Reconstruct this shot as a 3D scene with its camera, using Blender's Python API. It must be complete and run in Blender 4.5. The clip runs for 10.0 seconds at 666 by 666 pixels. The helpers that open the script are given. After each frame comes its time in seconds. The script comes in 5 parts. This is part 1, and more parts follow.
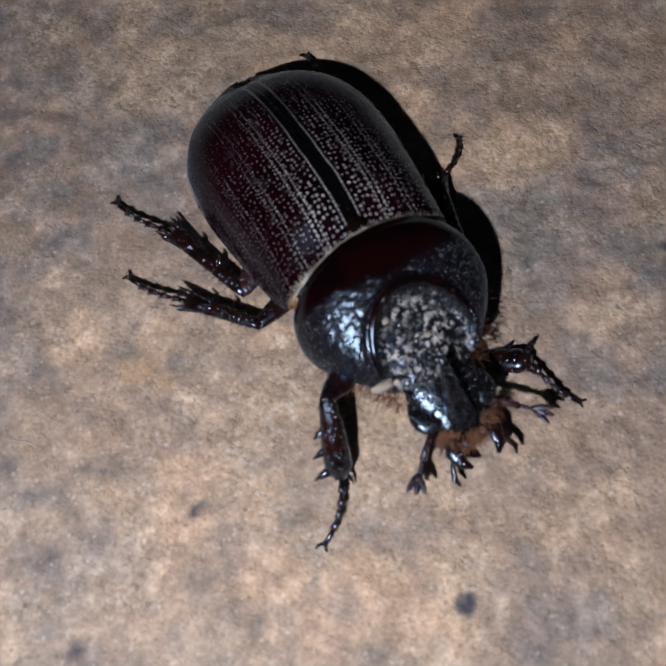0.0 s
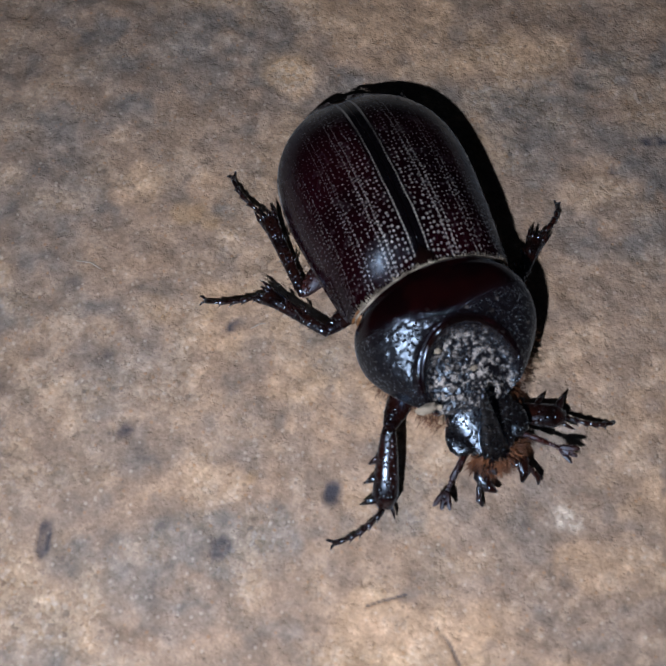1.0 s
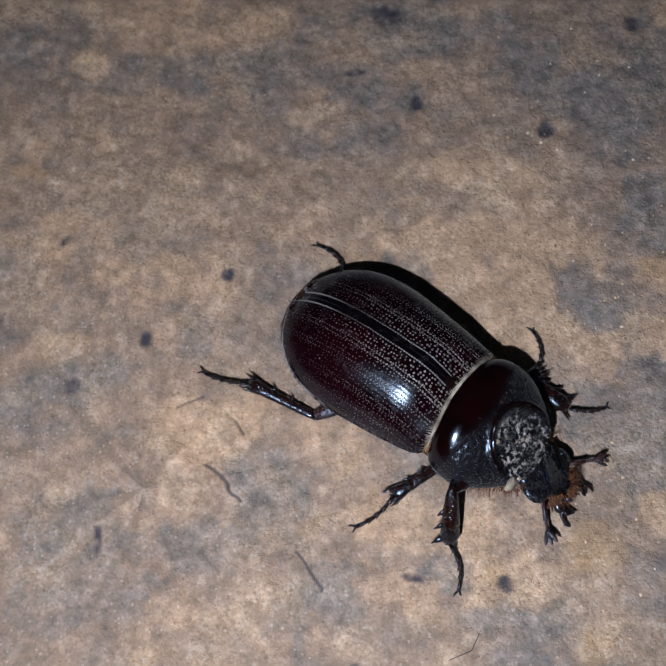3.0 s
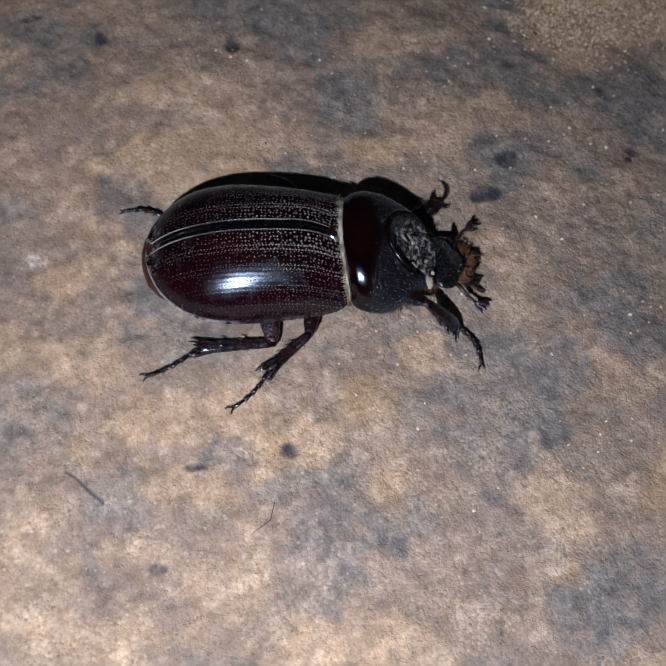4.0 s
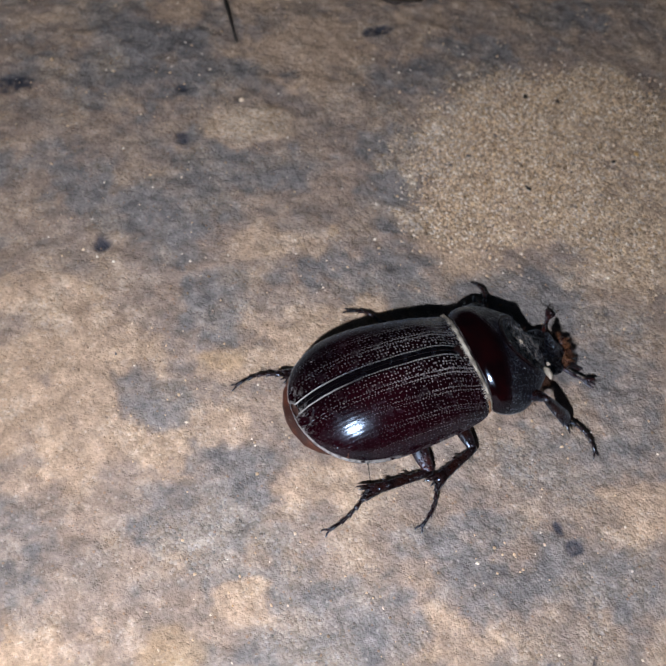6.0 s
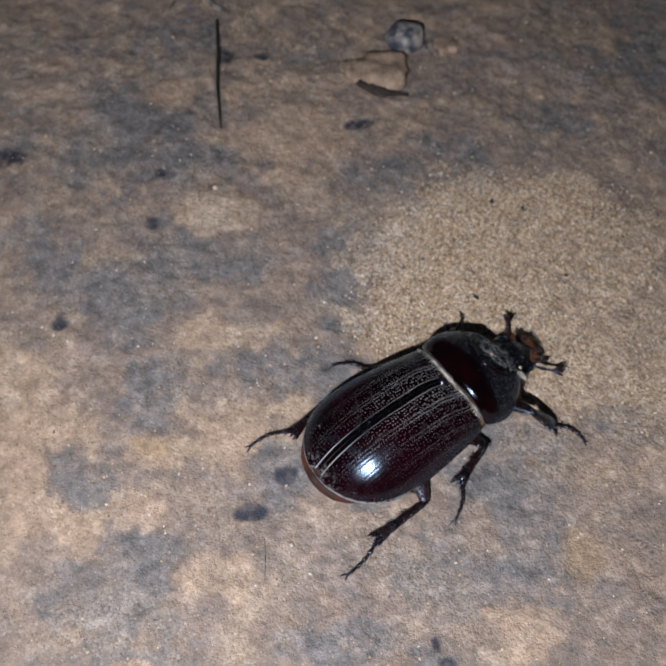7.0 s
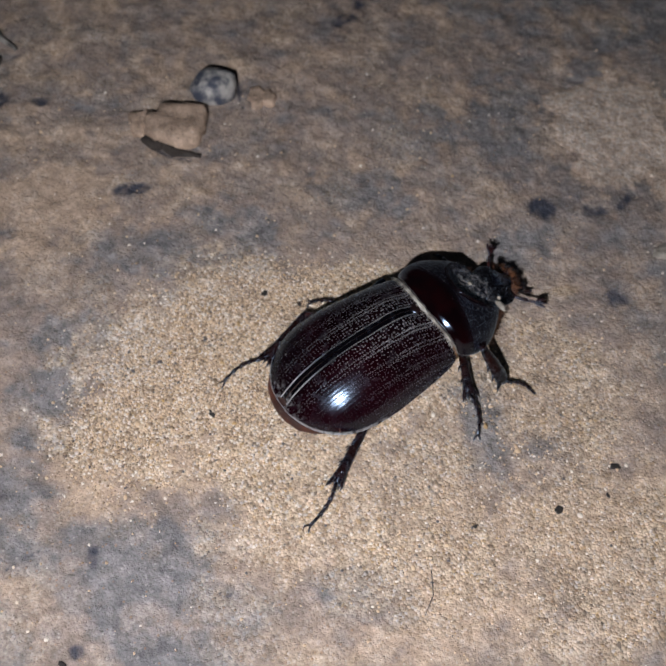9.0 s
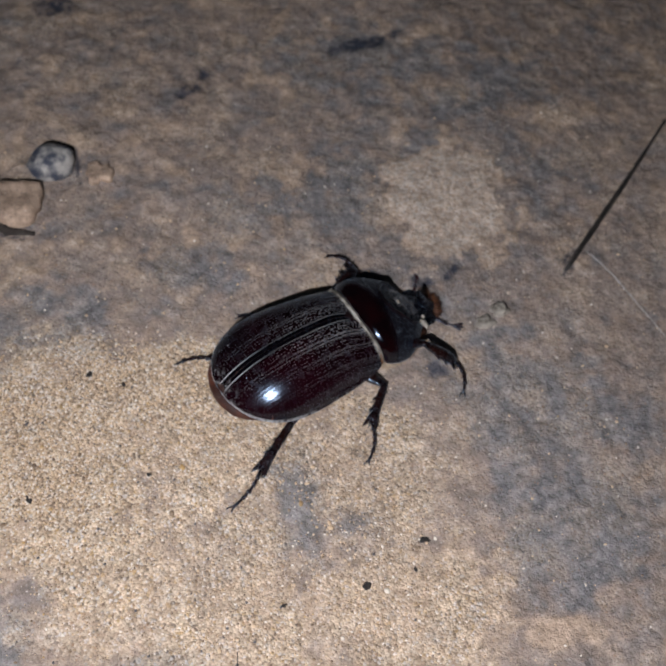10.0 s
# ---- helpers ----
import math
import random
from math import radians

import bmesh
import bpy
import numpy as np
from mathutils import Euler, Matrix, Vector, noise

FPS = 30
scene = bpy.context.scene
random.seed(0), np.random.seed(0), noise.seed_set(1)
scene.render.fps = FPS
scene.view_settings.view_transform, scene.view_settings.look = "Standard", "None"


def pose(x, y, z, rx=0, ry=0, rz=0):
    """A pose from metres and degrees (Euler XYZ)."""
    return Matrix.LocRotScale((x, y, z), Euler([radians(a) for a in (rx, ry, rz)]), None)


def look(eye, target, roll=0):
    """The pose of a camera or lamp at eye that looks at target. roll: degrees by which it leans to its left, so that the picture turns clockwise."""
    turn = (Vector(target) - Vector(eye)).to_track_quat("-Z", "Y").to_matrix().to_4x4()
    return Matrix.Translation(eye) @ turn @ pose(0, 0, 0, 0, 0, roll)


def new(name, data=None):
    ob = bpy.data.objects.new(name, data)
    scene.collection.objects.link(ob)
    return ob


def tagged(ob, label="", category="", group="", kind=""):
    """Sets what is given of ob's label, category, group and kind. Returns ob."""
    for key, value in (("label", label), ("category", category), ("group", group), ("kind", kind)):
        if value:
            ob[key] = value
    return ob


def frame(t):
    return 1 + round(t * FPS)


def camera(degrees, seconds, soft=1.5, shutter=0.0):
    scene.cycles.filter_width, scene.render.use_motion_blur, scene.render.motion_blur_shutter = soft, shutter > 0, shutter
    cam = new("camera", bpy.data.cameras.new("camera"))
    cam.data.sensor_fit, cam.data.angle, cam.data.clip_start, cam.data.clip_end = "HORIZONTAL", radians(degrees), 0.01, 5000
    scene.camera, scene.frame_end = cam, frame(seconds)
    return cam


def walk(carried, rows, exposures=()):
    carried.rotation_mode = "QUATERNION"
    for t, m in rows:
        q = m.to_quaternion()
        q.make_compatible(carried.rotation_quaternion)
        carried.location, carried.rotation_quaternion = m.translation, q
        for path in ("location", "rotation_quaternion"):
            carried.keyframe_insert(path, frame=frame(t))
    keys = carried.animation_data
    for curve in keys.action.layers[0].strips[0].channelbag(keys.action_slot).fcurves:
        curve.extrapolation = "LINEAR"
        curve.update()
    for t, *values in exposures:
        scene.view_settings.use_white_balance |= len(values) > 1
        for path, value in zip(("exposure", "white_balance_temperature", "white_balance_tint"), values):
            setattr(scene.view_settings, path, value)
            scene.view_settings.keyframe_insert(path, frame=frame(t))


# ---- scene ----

# ---------------------------------------------------------------- camera
cam = camera(38.40, 10.0)
PATH = [
    (0, (0.00170, 0.02143, 0.08381), (0.00153, 0.05822, -0.00918), -0.16),
    (0.5, (0.00059, 0.00595, 0.08723), (0.00143, 0.04479, -0.00492), 3.51),
    (1, (0.00000, 0.00000, 0.09131), (-0.00000, 0.03823, -0.00109), 3.73),
    (1.5, (0.00270, -0.01255, 0.09674), (0.00223, 0.02654, 0.00470), 4.35),
    (2, (0.00056, -0.01392, 0.10522), (0.00176, 0.02391, 0.01266), 6.86),
    (2.5, (0.00286, -0.01603, 0.11300), (0.00506, 0.02159, 0.02037), 5.96),
    (3, (0.02041, -0.03389, 0.12220), (0.02522, 0.00604, 0.03064), 0.93),
    (3.2, (0.02601, -0.03958, 0.11936), (0.03458, 0.00022, 0.02803), 1.22),
    (4.3, (0.01475, -0.05790, 0.10801), (0.04943, -0.01593, 0.02413), 16.94),
    (4.5, (0.01931, -0.05787, 0.11245), (0.05398, -0.01574, 0.02865), 17.01),
    (5, (0.02882, -0.05745, 0.11931), (0.06342, -0.01258, 0.03691), 17.43),
    (5.5, (0.04027, -0.05183, 0.11946), (0.07194, -0.00383, 0.03765), 14.22),
    (5.7, (0.04567, -0.04926, 0.11764), (0.07574, -0.00043, 0.03572), 12.66),
    (6.8, (0.06935, -0.04354, 0.13265), (0.09080, 0.00747, 0.04936), 9.58),
    (7, (0.07611, -0.04376, 0.13757), (0.09558, 0.00744, 0.05390), 9.33),
    (7.5, (0.09246, -0.04485, 0.13485), (0.10840, 0.00811, 0.05154), 8.99),
    (8, (0.10537, -0.02828, 0.13249), (0.11800, 0.02236, 0.04719), 7.66),
    (8.5, (0.12071, -0.02263, 0.12889), (0.13116, 0.02874, 0.04374), 5.29),
    (9, (0.13520, -0.02304, 0.12735), (0.14838, 0.02927, 0.04315), 7.57),
    (9.5, (0.14808, -0.02437, 0.13186), (0.16452, 0.02852, 0.04861), 9.75),
    (10, (0.15646, -0.01890, 0.13859), (0.17455, 0.03336, 0.05528), 10.58),
]
VIEWS = [(t, look(eye, target, roll)) for t, eye, target, roll in PATH]
EXPOSURES = [(0.0, -0.14), (0.5, -0.12), (1.0, -0.06), (1.5, 0.08), (2.0, 0.25), (2.5, 0.44), (3.0, 0.6), (3.2, 0.62), (4.3, 0.76), (4.5, 0.78), (5.0, 0.94), (5.5, 1.12), (6.8, 1.19), (7.5, 1.18), (8.5, 1.14), (9.0, 1.02), (9.5, 1.0), (10.0, 1.15)]
walk(cam, VIEWS, EXPOSURES)
# a phone's lens this near has a shallow depth of field
cam.data.dof.use_dof = True
cam.data.dof.focus_distance = 0.114
cam.data.dof.aperture_fstop = 60.0

MM = 0.001

# ---------------------------------------------------------------- world: a dark night, the phone's own torch is the light
night = bpy.data.worlds.new("night")
night.use_nodes = True
scene.world = night
night.node_tree.nodes["Background"].inputs["Color"].default_value = (0.60, 0.75, 1.0, 1)
night.node_tree.nodes["Background"].inputs["Strength"].default_value = 0.006

TORCH_GLOW = 6700.0
TORCH_AT = pose(-0.021, -0.026, 0.014, 14, -16)

# ---------------------------------------------------------------- where the beetle is: seconds, x, y, z, heading, pitch, roll
BODY = [
    (0, 0.00456, 0.05953, -0.00053, -150.3, 5.4, 0.8),
    (0.5, 0.00547, 0.04754, 0.00022, -163.4, -2.0, -0.8),
    (1, 0.00934, 0.04134, -0.00025, -156.0, 1.7, 4.2),
    (1.5, 0.01321, 0.03050, 0.00027, -158.0, -3.3, 1.5),
    (2, 0.01849, 0.02267, -0.00180, -148.8, 3.4, 6.8),
    (2.5, 0.03048, 0.01233, -0.00006, -142.7, -6.3, 0.4),
    (3, 0.04045, 0.00606, 0.00015, -133.0, -2.1, -1.7),
    (3.2, 0.04463, 0.00552, -0.00055, -135.3, -0.3, 2.7),
    (4.3, 0.06630, 0.00589, 0.00005, -101.3, 1.3, 2.5),
    (4.5, 0.07000, 0.00675, 0.00072, -94.8, 0.0, 1.9),
    (5, 0.07981, 0.00579, 0.00199, -102.5, -0.1, 1.2),
    (5.5, 0.09160, 0.00637, 0.00214, -99.7, 0.1, 0.7),
    (5.7, 0.09931, 0.00801, -0.00013, -94.5, -2.7, -0.3),
    (6.8, 0.11876, 0.01905, 0.00124, -75.7, -0.0, -2.2),
    (7, 0.12178, 0.02235, 0.00084, -67.7, 1.3, -2.7),
    (7.5, 0.13282, 0.03358, -0.00169, -65.5, -0.5, -1.4),
    (8, 0.14519, 0.03735, -0.00022, -60.1, 3.2, 0.0),
    (8.5, 0.15490, 0.04415, -0.00009, -60.2, 2.8, -1.4),
    (9, 0.16790, 0.05355, -0.00025, -64.1, 3.1, -1.3),
    (9.5, 0.17682, 0.06187, -0.00098, -61.5, 0.9, 0.5),
    (10, 0.18801, 0.06508, -0.00109, -67.9, -4.8, -1.4),
]

# Foot tips and ankles in the beetle's own space, in millimetres: seconds, x, y
TIPS = {}
TIPS["right_front"] = [
    (0, 15.3, 19.3), (0.5, 9.8, 17.7), (1, 16.5, 19.3), (1.5, 15.0, 8.6), (2, 14.0, 22.5), (2.5, 17.0, 14.1),
    (3, 18.5, 14.5), (3.2, 18.1, 15.4), (4.3, 14.8, 20.2), (4.5, 18.3, 15.1), (5, 13.8, 20.2), (5.5, 17.9, 13.0),
    (5.7, 16.8, 16.7), (6.8, 17.6, 12.5), (7, 16.7, 16.4), (7.5, 19.8, 6.6), (8, 14.4, 19.4), (8.5, 18.0, 17.0),
    (9, 16.7, 9.7), (9.5, 20.5, 8.5), (10, 18.7, 11.9),
]
TIPS["right_middle"] = [
    (0, 19.3, -12.2), (0.5, 19.8, 1.8), (1, 20.8, -8.4), (1.5, 19.8, 0.9), (2, 19.9, -11.8), (2.5, 20.0, -8.4),
    (3, 19.6, -0.6), (3.2, 21.0, -2.9), (4.3, 21.7, -17.0), (4.5, 18.6, -9.1), (5, 18.2, -11.7), (5.5, 19.3, -6.5),
    (5.7, 20.3, -15.5), (6.8, 16.3, -4.1), (7, 16.9, -10.7), (7.5, 19.5, -3.8), (8, 14.9, -18.9), (8.5, 18.3, -8.3),
    (9, 19.4, -2.5), (9.5, 19.7, -15.3), (10, 19.8, -8.3),
]
TIPS["right_hind"] = [
    (0, 17.0, -20.5), (0.5, 17.6, -27.5), (1, 13.8, -22.3), (1.5, 16.4, -29.6), (2, 16.0, -20.7), (2.5, 14.0, -28.3),
    (3, 15.0, -30.3), (3.2, 17.8, -30.5), (4.3, 16.3, -23.6), (4.5, 14.2, -28.6), (5, 15.5, -25.9), (5.5, 14.6, -33.0),
    (5.7, 15.1, -24.5), (6.8, 16.7, -31.9), (7, 14.3, -30.0), (7.5, 18.1, -32.0), (8, 13.6, -24.6), (8.5, 14.9, -33.0),
    (9, 17.7, -32.5), (9.5, 15.6, -27.5), (10, 16.5, -31.7),
]
TIPS["left_front"] = [
    (0, -11.0, 19.0), (0.5, -16.6, 13.9), (1, -11.9, 17.6), (1.5, -17.4, 16.9), (2, -13.7, 16.9), (2.5, -15.0, 11.0),
    (3, -13.9, 16.5), (3.2, -14.5, 19.0), (4.3, -16.5, 17.0), (4.5, -16.0, 19.0), (5, -15.0, 11.0), (5.5, -15.0, 11.0),
    (5.7, -15.0, 11.0), (6.8, -17.0, 15.5), (7, -13.1, 15.1), (7.5, -15.8, 17.5), (8, -16.5, 8.3), (8.5, -10.0, 14.0),
    (9, -11.0, 13.0), (9.5, -14.0, 8.4), (10, -17.5, 7.5),
]
TIPS["left_middle"] = [
    (0, -17.0, -10.0), (0.5, -15.7, -5.4), (1, -18.0, -6.1), (1.5, -14.2, -7.8), (2, -20.6, 0.1), (2.5, -17.0, -10.0),
    (3, -17.9, 2.5), (3.2, -15.1, -2.3), (4.3, -17.0, -10.0), (4.5, -17.0, -10.0), (5, -18.2, 0.9), (5.5, -17.0, -10.0),
    (5.7, -17.0, -10.0), (6.8, -17.0, -10.0), (7, -17.0, -10.0), (7.5, -17.0, -10.0), (8, -18.3, -1.8), (8.5, -17.0, -14.7),
    (9, -14.6, -11.1), (9.5, -17.4, -11.8), (10, -14.2, -13.4),
]
TIPS["left_hind"] = [
    (0, -8.0, -26.5), (0.5, -8.0, -26.5), (1, -8.0, -26.5), (1.5, -8.0, -26.5), (2, -8.0, -26.5), (2.5, -8.0, -26.5),
    (3, -10.0, -29.6), (3.2, -7.5, -27.2), (4.3, -8.6, -27.8), (4.5, -10.3, -30.5), (5, -9.0, -29.4), (5.5, -10.6, -24.8),
    (5.7, -9.2, -29.6), (6.8, -10.2, -26.9), (7, -11.0, -29.5), (7.5, -8.4, -30.8), (8, -10.8, -35.4), (8.5, -10.8, -27.4),
    (9, -8.6, -31.6), (9.5, -6.2, -32.3), (10, -9.5, -25.6),
]
ANKLES = {}
ANKLES["right_front"] = [
    (0, 11.5, 15.6), (0.5, 9.3, 12.8), (1, 12.0, 18.5), (1.5, 12.1, 12.4), (2, 11.9, 17.4), (2.5, 12.0, 13.9),
    (3, 14.4, 10.4), (3.2, 12.4, 13.5), (4.3, 9.2, 16.7), (4.5, 13.5, 11.6), (5, 10.0, 16.2), (5.5, 11.0, 14.4),
    (5.7, 10.1, 15.8), (6.8, 14.2, 8.6), (7, 12.8, 14.0), (7.5, 16.2, 4.2), (8, 10.7, 15.8), (8.5, 14.2, 13.3),
    (9, 13.8, 6.9), (9.5, 14.1, 7.2), (10, 12.4, 14.4),
]
ANKLES["right_middle"] = [
    (0, 15.6, -6.5), (0.5, 13.3, 2.5), (1, 15.3, -6.2), (1.5, 13.1, 2.2), (2, 14.6, -6.1), (2.5, 14.1, -4.8),
    (3, 13.4, 1.3), (3.2, 14.6, 0.5), (4.3, 16.6, -11.3), (4.5, 13.5, -4.4), (5, 11.9, -5.2), (5.5, 12.8, -1.8),
    (5.7, 15.1, -10.7), (6.8, 10.1, 0.5), (7, 11.9, -5.3), (7.5, 12.8, -0.6), (8, 11.1, -14.2), (8.5, 12.8, -5.0),
    (9, 12.7, 0.8), (9.5, 14.4, -10.3), (10, 15.0, -4.5),
]
ANKLES["right_hind"] = [
    (0, 13.6, -13.5), (0.5, 11.9, -20.2), (1, 12.1, -14.9), (1.5, 12.9, -22.4), (2, 13.3, -13.6), (2.5, 12.4, -20.5),
    (3, 12.8, -22.9), (3.2, 15.4, -23.4), (4.3, 12.6, -16.7), (4.5, 11.8, -21.0), (5, 11.7, -18.5), (5.5, 11.8, -25.3),
    (5.7, 12.3, -17.4), (6.8, 13.2, -24.2), (7, 12.3, -21.9), (7.5, 14.6, -25.5), (8, 11.3, -17.3), (8.5, 12.1, -24.7),
    (9, 14.3, -24.8), (9.5, 12.8, -19.8), (10, 13.8, -24.9),
]
ANKLES["left_front"] = [
    (0, -9.0, 14.8), (0.5, -11.0, 13.5), (1, -8.0, 16.4), (1.5, -12.0, 13.7), (2, -8.8, 13.3), (2.5, -10.5, 10.0),
    (3, -10.2, 13.0), (3.2, -10.0, 18.0), (4.3, -12.0, 16.0), (4.5, -11.5, 18.0), (5, -10.5, 10.0), (5.5, -10.5, 10.0),
    (5.7, -10.5, 10.0), (6.8, -12.2, 13.2), (7, -10.4, 12.1), (7.5, -10.9, 13.3), (8, -11.9, 6.3), (8.5, -5.5, 13.0),
    (9, -6.5, 12.0), (9.5, -9.5, 7.4), (10, -12.1, 9.8),
]
ANKLES["left_middle"] = [
    (0, -11.5, -5.5), (0.5, -10.2, -0.9), (1, -14.0, -2.7), (1.5, -8.7, -3.3), (2, -14.9, 1.5), (2.5, -11.5, -5.5),
    (3, -12.4, 7.0), (3.2, -9.6, 2.2), (4.3, -11.5, -5.5), (4.5, -11.5, -5.5), (5, -12.7, 5.4), (5.5, -11.5, -5.5),
    (5.7, -11.5, -5.5), (6.8, -11.5, -5.5), (7, -11.5, -5.5), (7.5, -11.5, -5.5), (8, -12.0, -1.0), (8.5, -10.5, -11.5),
    (9, -9.1, -6.6), (9.5, -11.9, -7.3), (10, -8.7, -8.9),
]
ANKLES["left_hind"] = [
    (0, -6.0, -19.0), (0.5, -6.0, -19.0), (1, -6.0, -19.0), (1.5, -6.0, -19.0), (2, -6.0, -19.0), (2.5, -6.0, -19.0),
    (3, -8.0, -22.1), (3.2, -5.5, -19.7), (4.3, -6.8, -22.9), (4.5, -7.3, -24.1), (5, -7.2, -23.4), (5.5, -9.5, -21.3),
    (5.7, -8.2, -22.7), (6.8, -8.1, -21.4), (7, -9.0, -22.8), (7.5, -7.6, -22.4), (8, -8.4, -28.6), (8.5, -8.8, -20.0),
    (9, -8.4, -22.5), (9.5, -6.7, -24.7), (10, -7.6, -21.2),
]



# ---------------------------------------------------------------- materials
class Nodes:
    """A small builder of node materials."""

    def __init__(self, name):
        self.mat = bpy.data.materials.new(name)
        self.mat.use_nodes = True
        self.tree = self.mat.node_tree
        self.bsdf = self.tree.nodes["Principled BSDF"]

    def add(self, kind, **values):
        node = self.tree.nodes.new(kind)
        for key, value in values.items():
            if key in node.inputs:
                self.put(node.inputs[key], value)
        return node

    def put(self, socket, value):
        if isinstance(value, bpy.types.NodeSocket):
            self.tree.links.new(value, socket)
        else:
            socket.default_value = value

    def math(self, operation, a, b=0.0, clamp=False):
        node = self.tree.nodes.new("ShaderNodeMath")
        node.operation, node.use_clamp = operation, clamp
        self.put(node.inputs[0], a)
        self.put(node.inputs[1], b)
        return node.outputs[0]

    def mix(self, factor, a, b, blend="MIX"):
        node = self.tree.nodes.new("ShaderNodeMix")
        node.data_type, node.blend_type = "RGBA", blend
        self.put(node.inputs[0], factor)
        self.put(node.inputs[6], a)
        self.put(node.inputs[7], b)
        return node.outputs[2]

    def ramp(self, value, low, high, out_low=0.0, out_high=1.0):
        node = self.tree.nodes.new("ShaderNodeMapRange")
        node.interpolation_type = "SMOOTHSTEP"
        for n, v in enumerate((value, low, high, out_low, out_high)):
            self.put(node.inputs[n], v)
        return node.outputs[0]

    def noise(self, where, scale, detail=3.0, rough=0.55):
        node = self.add("ShaderNodeTexNoise", Scale=scale, Detail=detail, Roughness=rough)
        self.put(node.inputs["Vector"], where)
        return node.outputs["Fac"]

    def cells(self, where, scale, random_=1.0, flat=False, feature="F1"):
        node = self.tree.nodes.new("ShaderNodeTexVoronoi")
        node.feature = feature
        if flat:
            node.voronoi_dimensions = "2D"
        self.put(node.inputs["Vector"], where)
        node.inputs["Scale"].default_value = scale
        node.inputs["Randomness"].default_value = random_
        return node

    def bump(self, height, strength, distance, normal=None):
        node = self.add("ShaderNodeBump", Strength=strength, Distance=distance)
        self.put(node.inputs["Height"], height)
        if normal is not None:
            self.put(node.inputs["Normal"], normal)
        return node.outputs["Normal"]

    def here(self):
        return self.tree.nodes.new("ShaderNodeTexCoord").outputs["Object"]

    def attribute(self, name):
        node = self.tree.nodes.new("ShaderNodeAttribute")
        node.attribute_name = name
        split = self.tree.nodes.new("ShaderNodeSeparateColor")
        self.tree.links.new(node.outputs["Color"], split.inputs[0])
        return split.outputs

    def finish(self, colour, rough, normal=None, **more):
        self.put(self.bsdf.inputs["Base Color"], colour)
        self.put(self.bsdf.inputs["Roughness"], rough)
        if normal is not None:
            self.put(self.bsdf.inputs["Normal"], normal)
        for key, value in more.items():
            self.put(self.bsdf.inputs[key.replace("_", " ")], value)
        return self.mat


def chitin(n, colour, rough, normal, index=1.60, broad=0.18, tint=(0.58, 0.76, 1.0, 1.0)):
    """Horn: dark body colour under a bluish gloss, tight and broad."""
    body = n.add("ShaderNodeBsdfDiffuse", Color=colour, Normal=normal)
    lobes = []
    for more in (1.0, 1.45):
        lobe = n.add("ShaderNodeBsdfGlossy", Color=tint, Roughness=n.math("MULTIPLY", rough, more), Normal=normal)
        lobe.distribution = "BECKMANN"
        lobes.append(lobe.outputs[0])
    both = n.tree.nodes.new("ShaderNodeMixShader")
    both.inputs[0].default_value = broad
    n.tree.links.new(lobes[0], both.inputs[1])
    n.tree.links.new(lobes[1], both.inputs[2])
    gloss = n.add("ShaderNodeFresnel", IOR=index, Normal=normal)
    out = n.tree.nodes.new("ShaderNodeMixShader")
    n.tree.links.new(gloss.outputs[0], out.inputs[0])
    n.tree.links.new(body.outputs[0], out.inputs[1])
    n.tree.links.new(both.outputs[0], out.inputs[2])
    n.tree.links.new(out.outputs[0], n.tree.nodes["Material Output"].inputs["Surface"])
    n.tree.nodes.remove(n.bsdf)
    return n.mat


def rgb(r, g, b):
    return (r, g, b, 1.0)


